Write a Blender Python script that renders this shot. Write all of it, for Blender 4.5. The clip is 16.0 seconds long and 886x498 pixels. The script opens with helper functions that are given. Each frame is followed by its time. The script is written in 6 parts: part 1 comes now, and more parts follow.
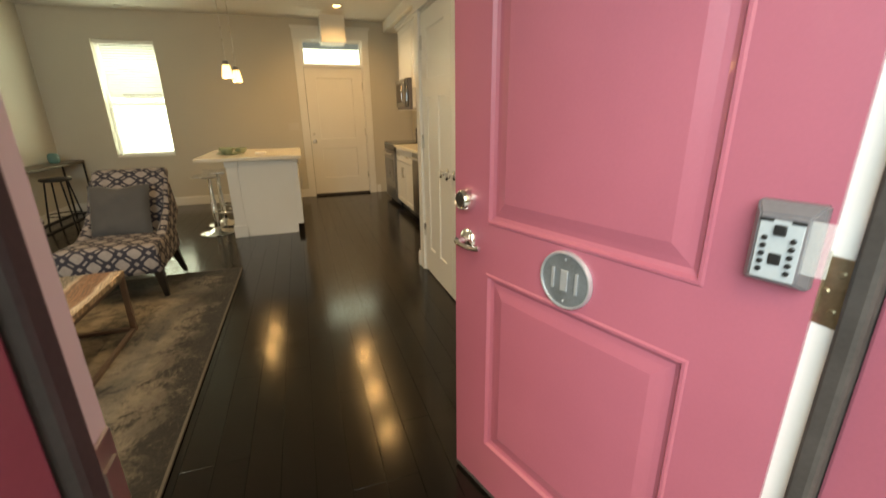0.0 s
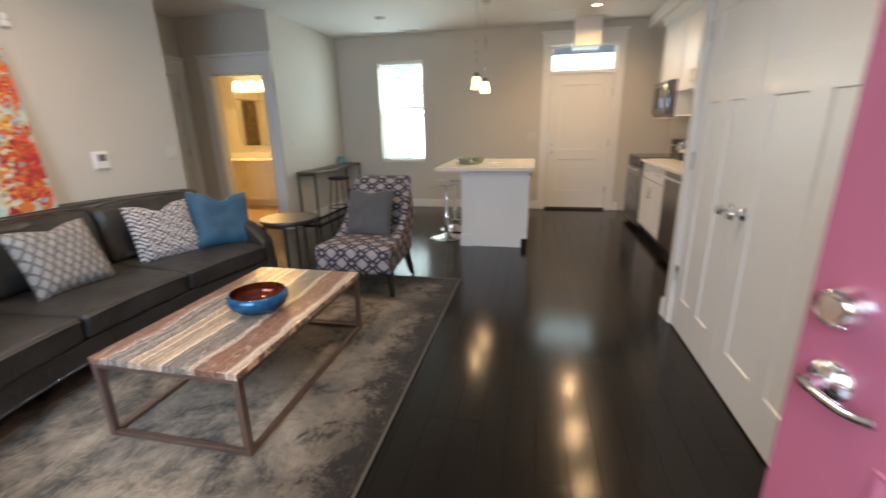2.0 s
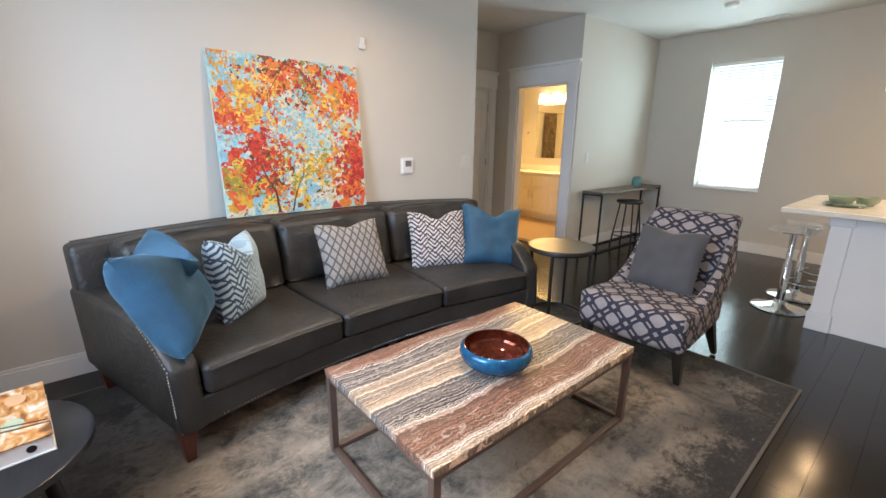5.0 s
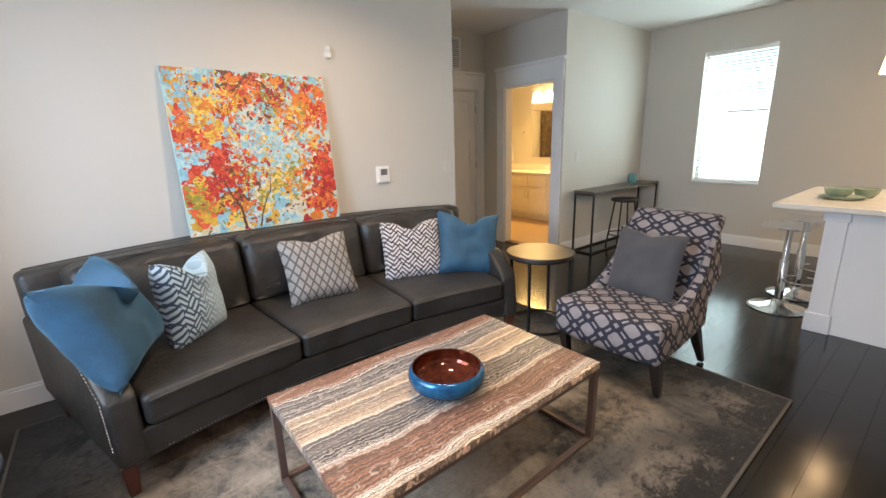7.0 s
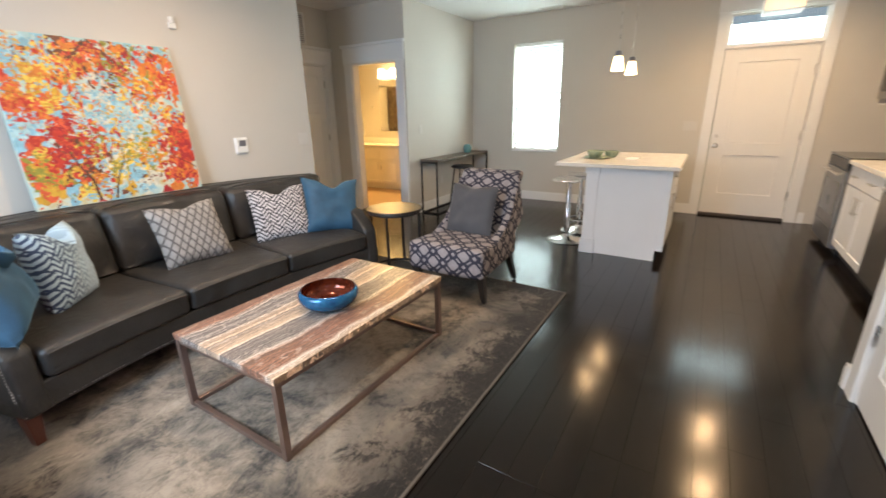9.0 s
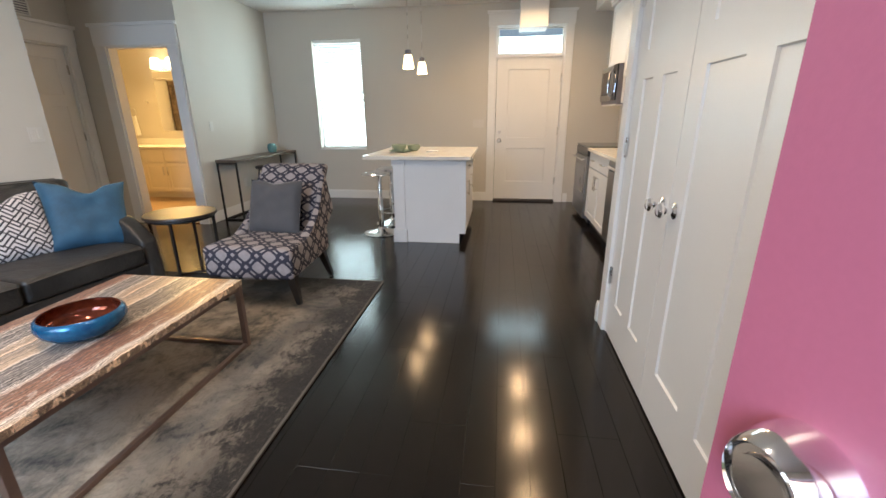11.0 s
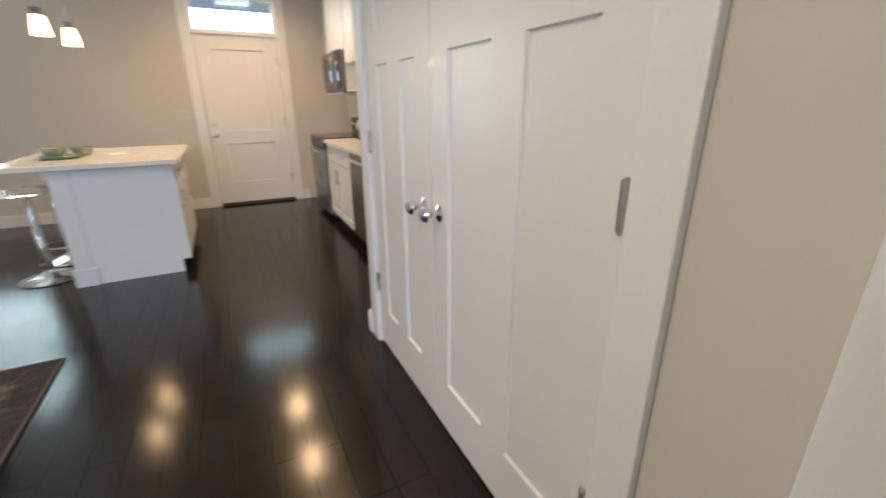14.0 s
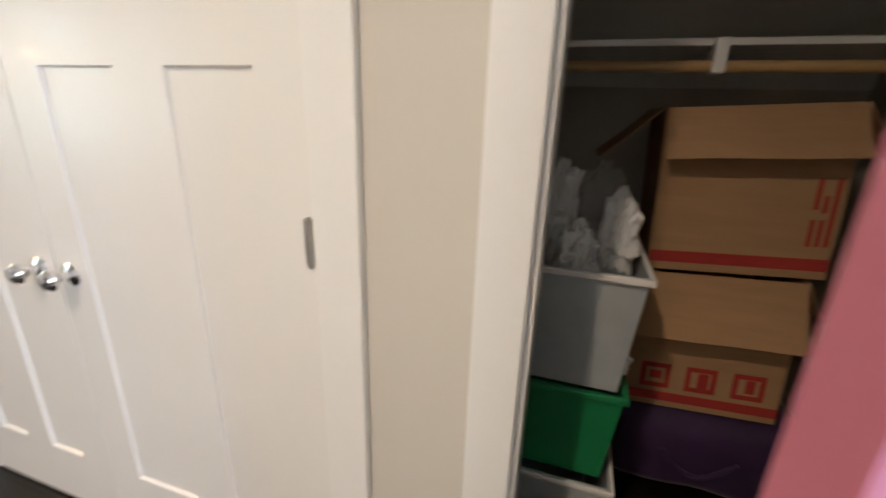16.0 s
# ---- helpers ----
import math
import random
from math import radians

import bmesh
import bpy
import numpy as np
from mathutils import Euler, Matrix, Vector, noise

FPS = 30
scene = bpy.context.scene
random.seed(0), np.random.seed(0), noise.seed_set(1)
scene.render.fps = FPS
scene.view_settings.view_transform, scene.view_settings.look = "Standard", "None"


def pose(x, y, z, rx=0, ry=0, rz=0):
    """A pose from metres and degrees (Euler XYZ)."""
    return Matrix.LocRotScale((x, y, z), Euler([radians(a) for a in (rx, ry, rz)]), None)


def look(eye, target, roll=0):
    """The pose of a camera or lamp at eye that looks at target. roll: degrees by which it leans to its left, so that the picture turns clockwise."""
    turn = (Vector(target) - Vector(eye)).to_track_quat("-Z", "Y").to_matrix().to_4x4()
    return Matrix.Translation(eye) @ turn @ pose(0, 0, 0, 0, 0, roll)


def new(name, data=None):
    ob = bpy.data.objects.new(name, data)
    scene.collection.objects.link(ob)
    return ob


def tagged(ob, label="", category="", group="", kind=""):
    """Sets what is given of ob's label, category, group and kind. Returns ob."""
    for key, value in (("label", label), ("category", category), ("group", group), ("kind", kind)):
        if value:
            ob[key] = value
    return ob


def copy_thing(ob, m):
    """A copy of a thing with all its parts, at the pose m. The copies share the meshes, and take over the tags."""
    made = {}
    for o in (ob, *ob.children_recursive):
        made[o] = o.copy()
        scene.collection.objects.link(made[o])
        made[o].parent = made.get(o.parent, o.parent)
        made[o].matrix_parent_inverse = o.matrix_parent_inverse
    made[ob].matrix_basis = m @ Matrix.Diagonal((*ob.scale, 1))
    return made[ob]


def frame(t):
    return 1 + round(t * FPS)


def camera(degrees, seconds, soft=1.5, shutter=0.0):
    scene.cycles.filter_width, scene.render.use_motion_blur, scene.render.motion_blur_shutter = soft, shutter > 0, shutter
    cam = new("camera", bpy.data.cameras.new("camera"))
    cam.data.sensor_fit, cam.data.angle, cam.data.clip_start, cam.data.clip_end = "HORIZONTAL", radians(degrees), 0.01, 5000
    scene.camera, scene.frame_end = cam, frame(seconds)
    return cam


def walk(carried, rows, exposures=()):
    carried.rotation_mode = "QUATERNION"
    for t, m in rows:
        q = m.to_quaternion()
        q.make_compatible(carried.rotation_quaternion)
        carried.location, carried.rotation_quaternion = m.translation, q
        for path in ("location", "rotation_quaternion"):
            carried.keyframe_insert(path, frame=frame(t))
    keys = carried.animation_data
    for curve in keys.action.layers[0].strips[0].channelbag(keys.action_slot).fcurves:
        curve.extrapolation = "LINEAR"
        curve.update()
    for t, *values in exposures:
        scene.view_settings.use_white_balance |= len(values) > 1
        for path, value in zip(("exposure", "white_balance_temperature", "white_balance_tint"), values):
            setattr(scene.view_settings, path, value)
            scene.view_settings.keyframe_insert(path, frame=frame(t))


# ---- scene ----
cam = camera(93.2, 16.0, 1.5, 0.4)
PATH = [
    (0, (0.103, 0.089, 1.322), (0.695, 1.898, 0.709), -0.8),
    (0.5, (0.134, 0.159, 1.263), (0.661, 1.928, 0.495), -1.6),
    (1, (0.136, 0.197, 1.276), (0.621, 1.997, 0.55), -2.7),
    (1.5, (0.131, 0.355, 1.319), (0.419, 2.226, 0.672), -2.4),
    (2, (0.095, 0.571, 1.351), (-0.316, 2.445, 0.786), -1.2),
    (2.5, (-0.003, 0.722, 1.358), (-0.646, 2.523, 0.773), 1.2),
    (3, (-0.082, 0.768, 1.41), (-0.863, 2.533, 0.886), 1.8),
    (3.5, (-0.123, 0.841, 1.391), (-1.244, 2.434, 0.938), 1.3),
    (4, (-0.125, 0.938, 1.365), (-1.471, 2.334, 0.875), 3.0),
    (4.5, (-0.236, 1.053, 1.357), (-1.676, 2.346, 0.851), 2.4),
    (7, (-0.138, 1.462, 1.396), (-1.656, 2.666, 0.899), -1.8),
    (7.5, (-0.012, 1.282, 1.395), (-1.399, 2.626, 0.875), -2.2),
    (8, (0.112, 1.136, 1.374), (-1.184, 2.539, 0.781), -0.7),
    (8.5, (0.209, 1.035, 1.384), (-0.959, 2.527, 0.746), -0.1),
    (9, (0.263, 0.996, 1.386), (-0.741, 2.612, 0.767), -1.1),
    (9.5, (0.328, 0.981, 1.355), (-0.365, 2.728, 0.671), -0.9),
    (10, (0.367, 0.97, 1.353), (-0.088, 2.79, 0.66), -0.4),
    (12.5, (0.389, 1.189, 1.178), (0.184, 3.114, 0.674), -0.3),
    (13, (0.391, 1.192, 1.183), (0.196, 3.095, 0.599), -0.4),
    (13.5, (0.384, 1.289, 1.235), (0.594, 3.193, 0.658), 2.6),
    (14, (0.422, 1.456, 1.297), (1.274, 3.138, 0.632), -0.3),
    (14.5, (0.6, 1.576, 1.309), (1.708, 3.107, 0.655), 2.7),
    (15, (0.631, 1.63, 1.304), (1.992, 2.92, 0.61), 3.9),
    (15.5, (0.454, 1.602, 1.343), (2.054, 2.541, 0.596), 1.9),
    (16, (0.365, 1.471, 1.377), (2.175, 2.047, 0.751), 1.9),
]
walk(cam, [(t, look(eye, target, roll)) for t, eye, target, roll in PATH],
     [(0.0, -0.68, 11000, 5), (0.5, -0.66, 8800, 10), (1.2, -0.66, 7200, 14), (1.5, -0.58, 6500, 14), (1.8, -0.48, 6600, 12), (2.5, -0.15, 6600, 10), (3.5, 0.0, 6150, 10),
      (8.0, 0.0, 6450, 10), (8.5, 0.05, 6500, 10), (9.0, 0.07, 6650, 10), (9.5, 0.02, 6500, 10), (10.0, -0.05, 6300, 10), (13.0, -0.14, 6250, 9), (14.5, -0.20, 6300, 10), (15.5, 0.10, 6500, 10), (16.0, 0.28, 6550, 10)])

# ---- world and lights ----
world = bpy.data.worlds.new("world")
scene.world = world
world.use_nodes = True
sky = world.node_tree.nodes.new("ShaderNodeTexSky")
sky.sky_type, sky.sun_disc, sky.sun_elevation, sky.sun_rotation = "NISHITA", False, radians(38), radians(200)
sky.dust_density, sky.air_density = 7.0, 1.0
world.node_tree.links.new(sky.outputs[0], world.node_tree.nodes["Background"].inputs[0])
world.node_tree.nodes["Background"].inputs[1].default_value = 0.15


def lamp(name, kind, m, energy, color=(1, 1, 1), size=0.1, size_y=None, spread=None):
    data = bpy.data.lights.new(name, kind)
    data.energy, data.color = energy, color
    if kind == "AREA":
        data.size = size
        if size_y:
            data.shape, data.size_y = "RECTANGLE", size_y
        if spread:
            data.spread = radians(spread)
    elif kind == "SUN":
        data.angle = radians(size)
    else:
        data.shadow_soft_size = size
    ob = new(name, data)
    ob.matrix_world = m
    return ob


SOFT_WARM = (1.0, 0.82, 0.64)
COOL, WARM, AMBER = (0.74, 0.95, 0.98), (1.0, 0.65, 0.35), (1.0, 0.60, 0.20)
lamp("sun", "SUN", look((-6, -8, 12), (0, 0, 0)), 1.2, (1, 0.95, 0.88), 12)
# daylight in the openings
lamp("window_daylight", "AREA", look((-2.1, 7.74, 1.57), (-2.1, 6, 1.35)), 56, COOL, 0.70, 1.5)
lamp("transom_daylight", "AREA", look((0.745, 7.70, 2.26), (0.745, 6, 1.6)), 7, COOL, 0.9, 0.32)
lamp("front_window_daylight", "AREA", look((-1.75, 0.44, 1.65), (-1.75, 2, 1.4)), 27, (0.96, 0.98, 1.0), 1.6, 1.4)
lamp("entry_daylight", "AREA", look((-0.75, -1.1, 2.1), (0.45, 0.8, 1.0)), 285, (0.40, 0.66, 1.0), 2.0, 1.6)

# ---- materials ----


def nodes_of(name):
    m = bpy.data.materials.new(name)
    m.use_nodes = True
    return m, m.node_tree.nodes, m.node_tree.links, m.node_tree.nodes["Principled BSDF"]


def mathn(n, l, op, a, b=None, c=None):
    k = n.new("ShaderNodeMath")
    k.operation = op
    for i, v in enumerate((a, b, c)):
        if v is None:
            continue
        if isinstance(v, (int, float)):
            k.inputs[i].default_value = v
        else:
            l.new(v, k.inputs[i])
    return k.outputs[0]


def ramp(n, l, fac, stops, constant=False):
    r = n.new("ShaderNodeValToRGB")
    if constant:
        r.color_ramp.interpolation = "CONSTANT"
    e = r.color_ramp.elements
    while len(e) < len(stops):
        e.new(0.5)
    for k, (p, c) in zip(e, stops):
        k.position, k.color = p, (*c, 1)
    l.new(fac, r.inputs[0])
    return r.outputs[0]


def mixc(n, l, fac, a, b, mode="MIX"):
    k = n.new("ShaderNodeMix")
    k.data_type, k.blend_type = "RGBA", mode
    for i, v in ((0, fac), (6, a), (7, b)):
        if isinstance(v, (int, float)):
            k.inputs[i].default_value = v
        elif isinstance(v, tuple):
            k.inputs[i].default_value = (*v, 1)
        else:
            l.new(v, k.inputs[i])
    return k.outputs[2]


def coords(n, l, scale=(1, 1, 1), turn=(0, 0, 0)):
    t = n.new("ShaderNodeTexCoord")
    m = n.new("ShaderNodeMapping")
    m.inputs["Scale"].default_value, m.inputs["Rotation"].default_value = scale, [radians(a) for a in turn]
    l.new(t.outputs["Object"], m.inputs[0])
    return m.outputs[0]


def noisen(n, l, vec, scale, detail=4.0, rough=0.55, dist=0.0):
    k = n.new("ShaderNodeTexNoise")
    k.inputs["Scale"].default_value, k.inputs["Detail"].default_value = scale, detail
    k.inputs["Roughness"].default_value, k.inputs["Distortion"].default_value = rough, dist
    l.new(vec, k.inputs["Vector"])
    return k.outputs[0]


def bumpn(n, l, b, height, strength=0.2, distance=0.01):
    k = n.new("ShaderNodeBump")
    k.inputs["Strength"].default_value, k.inputs["Distance"].default_value = strength, distance
    l.new(height, k.inputs["Height"])
    l.new(k.outputs[0], b.inputs["Normal"])


def plain(name, color, rough=0.5, metal=0.0, vary=0.10, scale=6.0, fine=120.0, bump=0.05, stretch=(1, 1, 1), coat=0.0, rvary=0.12, sheen=0.0):
    """A surface with two scales of variation in colour and gloss and a fine relief."""
    m, n, l, b = nodes_of(name)
    v = coords(n, l, stretch)
    big, small = noisen(n, l, v, scale), noisen(n, l, v, fine, 3)
    both = mathn(n, l, "MULTIPLY_ADD", small, 0.35, mathn(n, l, "MULTIPLY", big, 0.65))
    lo, hi = tuple(c * (1 - vary) for c in color), tuple(min(1, c * (1 + vary)) for c in color)
    l.new(ramp(n, l, both, ((0.3, lo), (0.7, hi))), b.inputs["Base Color"])
    l.new(mathn(n, l, "MULTIPLY_ADD", big, rvary, rough - rvary / 2), b.inputs["Roughness"])
    b.inputs["Metallic"].default_value = metal
    b.inputs["Coat Weight"].default_value = coat
    if sheen:
        b.inputs["Sheen Weight"].default_value, b.inputs["Sheen Roughness"].default_value = sheen, 0.35
    if bump:
        bumpn(n, l, b, small, bump, 0.004)
    return m


def glow(name, color, strength):
    m, n, l, b = nodes_of(name)
    b.inputs["Base Color"].default_value = (0.9, 0.88, 0.84, 1)
    b.inputs["Emission Color"].default_value = (*color, 1)
    b.inputs["Emission Strength"].default_value = strength
    return m


def glass(name, rough=0.0, color=(1, 1, 1)):
    m, n, l, b = nodes_of(name)
    b.inputs["Base Color"].default_value = (*color, 1)
    b.inputs["Transmission Weight"].default_value, b.inputs["Roughness"].default_value, b.inputs["IOR"].default_value = 1.0, rough, 1.45
    return m


WALL = plain("wall_paint", (0.60, 0.565, 0.505), 0.75, vary=0.025, scale=1.5, fine=260, bump=0.08)
CEIL = plain("ceiling_paint", (0.78, 0.77, 0.75), 0.85, vary=0.02, scale=1.5, fine=240, bump=0.10)
TRIM = plain("white_trim_paint", (0.80, 0.79, 0.77), 0.32, vary=0.025, scale=3, fine=150, bump=0.02)
DOORW = plain("white_door_paint", (0.78, 0.765, 0.74), 0.35, vary=0.025, scale=2, fine=140, bump=0.03, coat=0.05, rvary=0.02)
RED = plain("rose_red_door_paint", (0.36, 0.097, 0.142), 0.36, vary=0.07, scale=3, fine=160, bump=0.05, coat=0.1)
CHROME = plain("chrome", (0.86, 0.86, 0.87), 0.10, 1.0, vary=0.04, bump=0.0, rvary=0.06)
NICKEL = plain("brushed_nickel", (0.62, 0.60, 0.57), 0.28, 1.0, vary=0.08, fine=300, bump=0.04)
STEEL = plain("stainless_steel", (0.26, 0.255, 0.25), 0.32, 1.0, vary=0.06, fine=90, bump=0.03, stretch=(1, 1, 12))
BRONZE = plain("bronze_metal", (0.27, 0.195, 0.165), 0.42, 0.75, vary=0.15, scale=9, fine=200, bump=0.06)
BLACKM = plain("blackened_metal", (0.025, 0.024, 0.023), 0.45, 0.5, vary=0.25, scale=10, bump=0.05)
BRASS = plain("aged_brass", (0.38, 0.30, 0.20), 0.42, 0.9, vary=0.25, scale=25, bump=0.06)


def leather_material():
    m, n, l, b = nodes_of("charcoal_leather")
    v = coords(n, l)
    big, grain = noisen(n, l, v, 4.5, 5, 0.6), noisen(n, l, v, 340, 3)
    crease = noisen(n, l, v, 11, 6, 0.6, 1.4)
    fold = mathn(n, l, "ABSOLUTE", mathn(n, l, "SUBTRACT", crease, 0.5))
    l.new(ramp(n, l, big, ((0.3, (0.020, 0.0187, 0.0172)), (0.7, (0.040, 0.0375, 0.034)))), b.inputs["Base Color"])
    l.new(mathn(n, l, "MULTIPLY_ADD", big, 0.22, 0.30), b.inputs["Roughness"])
    bumpn(n, l, b, mathn(n, l, "MULTIPLY_ADD", grain, 0.05, mathn(n, l, "ADD", mathn(n, l, "MULTIPLY", fold, 0.7), mathn(n, l, "MULTIPLY", big, 1.0))), 0.6, 0.022)
    return m


LEATHER = leather_material()
LEATHER_TRIM = plain("charcoal_piping", (0.04, 0.037, 0.034), 0.45, vary=0.2, scale=9, fine=300, bump=0.1)
MAHOG = plain("mahogany_wood", (0.085, 0.024, 0.015), 0.30, vary=0.3, scale=6, fine=90, bump=0.05, stretch=(6, 6, 1), coat=0.3)
EBONY = plain("black_stained_wood", (0.018, 0.016, 0.016), 0.35, vary=0.3, scale=8, bump=0.04, coat=0.2)
VELVET = plain("teal_blue_velvet", (0.022, 0.078, 0.138), 0.7, vary=0.45, scale=7, fine=260, bump=0.2, sheen=0.35)
VELVET.node_tree.nodes["Principled BSDF"].inputs["Sheen Tint"].default_value = (0.35, 0.62, 0.85, 1)
GREYCLOTH = plain("slate_grey_cloth", (0.062, 0.064, 0.072), 0.85, vary=0.14, scale=8, fine=380, bump=0.3, sheen=0.3)
QUARTZ = plain("white_quartz", (0.78, 0.75, 0.68), 0.18, vary=0.05, scale=14, fine=240, bump=0.0)
CABW = plain("white_cabinet_paint", (0.76, 0.77, 0.79), 0.35, vary=0.025, scale=3, bump=0.02)
BLACKP = plain("black_plastic", (0.015, 0.015, 0.016), 0.35, vary=0.2, bump=0.03)
DARKGLASS = plain("black_glass", (0.008, 0.008, 0.009), 0.06, vary=0.1, bump=0.0, rvary=0.02)
WHITEP = plain("white_plastic", (0.78, 0.77, 0.74), 0.38, vary=0.03, bump=0.02)
TANTILE = plain("tan_tile", (0.42, 0.28, 0.15), 0.35, vary=0.12, scale=4, bump=0.05)
VANITY = plain("cream_vanity_paint", (0.74, 0.68, 0.56), 0.4, vary=0.04, bump=0.02)
SHELL = plain("white_leatherette", (0.74, 0.74, 0.73), 0.35, vary=0.04, bump=0.05)
CARD = plain("brown_cardboard", (0.42, 0.25, 0.13), 0.85, vary=0.10, scale=5, fine=160, bump=0.1, stretch=(1, 1, 8))
REDINK = plain("red_print", (0.40, 0.035, 0.03), 0.8, vary=0.12, scale=9, bump=0.05)
PURPLE = plain("dark_purple_cloth", (0.035, 0.012, 0.06), 0.75, vary=0.3, scale=7, bump=0.2, sheen=0.3)
GREENP = plain("green_plastic", (0.01, 0.20, 0.075), 0.4, vary=0.12, scale=6, bump=0.04)
TEALC = plain("teal_ceramic", (0.12, 0.27, 0.27), 0.2, vary=0.2, scale=12, bump=0.03)
SAGE = plain("sage_green_ceramic", (0.30, 0.36, 0.26), 0.22, vary=0.18, scale=14, bump=0.03)
ALU_DARK = plain("grey_plaque_field", (0.20, 0.225, 0.25), 0.5, 0.6, vary=0.28, scale=18, fine=160, bump=0.25)
PEWTER = plain("grey_die_cast_case", (0.20, 0.19, 0.21), 0.40, 0.4, vary=0.12, bump=0.06)
KEYPAD = plain("pale_grey_keypad_plate", (0.42, 0.46, 0.50), 0.4, 0.2, vary=0.08, bump=0.03)
RUBBER = plain("dark_weatherstrip", (0.05, 0.042, 0.04), 0.7, vary=0.3, scale=14, bump=0.1)
CONCRETE = plain("concrete", (0.36, 0.35, 0.33), 0.85, vary=0.15, scale=3, fine=60, bump=0.25)
SIDING = plain("pale_siding", (0.70, 0.70, 0.68), 0.7, vary=0.06, bump=0.05)
GRASS = plain("grass_ground", (0.07, 0.11, 0.04), 0.9, vary=0.4, scale=3, fine=50, bump=0.3)
SHADEG = glow("lit_frosted_glass", (1.0, 0.70, 0.34), 6.0)
LEDG = glow("lit_downlight_lens", (1.0, 0.66, 0.32), 18.0)
VANLIGHT = glow("lit_vanity_glass", (1.0, 0.78, 0.42), 9.0)
CLEAR = glass("window_glass")
ACRYL = plain("clear_plastic", (0.85, 0.86, 0.88), 0.15, vary=0.03, bump=0.0)
ACRYL.node_tree.nodes["Principled BSDF"].inputs["Alpha"].default_value = 0.20
IVORY = plain("ivory_plate_plastic", (0.63, 0.60, 0.55), 0.4, vary=0.03, bump=0.02)
MIRROR = plain("mirror_silver", (0.85, 0.86, 0.86), 0.02, 1.0, vary=0.0, bump=0.0, rvary=0.0)
ALU_LIGHT = plain("light_plaque_rim", (0.62, 0.66, 0.72), 0.35, 0.7, vary=0.1, bump=0.1)


def floor_material():
    m, n, l, b = nodes_of("espresso_floorboards")
    v = coords(n, l, (14, 1.1, 14))
    info = n.new("ShaderNodeObjectInfo")
    grain = noisen(n, l, v, 3.0, 8, 0.65, 0.6)
    blot = noisen(n, l, coords(n, l), 1.1, 3)
    dark = ramp(n, l, grain, ((0.3, (0.0028, 0.0022, 0.0018)), (0.7, (0.0095, 0.0066, 0.0050))))
    tint = mathn(n, l, "MULTIPLY_ADD", info.outputs["Random"], 0.22, 0.89)
    k = n.new("ShaderNodeHueSaturation")
    l.new(tint, k.inputs["Value"])
    l.new(dark, k.inputs["Color"])
    l.new(k.outputs[0], b.inputs["Base Color"])
    l.new(mathn(n, l, "MULTIPLY_ADD", blot, 0.08, mathn(n, l, "MULTIPLY_ADD", grain, 0.04, 0.11)), b.inputs["Roughness"])
    b.inputs["IOR"].default_value = 1.41
    bumpn(n, l, b, grain, 0.02, 0.002)
    return m


def clamp01(n, l, v, lo, hi):
    """0 at lo, 1 at hi."""
    return mathn(n, l, "MINIMUM", mathn(n, l, "MAXIMUM", mathn(n, l, "DIVIDE", mathn(n, l, "SUBTRACT", v, lo), hi - lo), 0.0), 1.0)


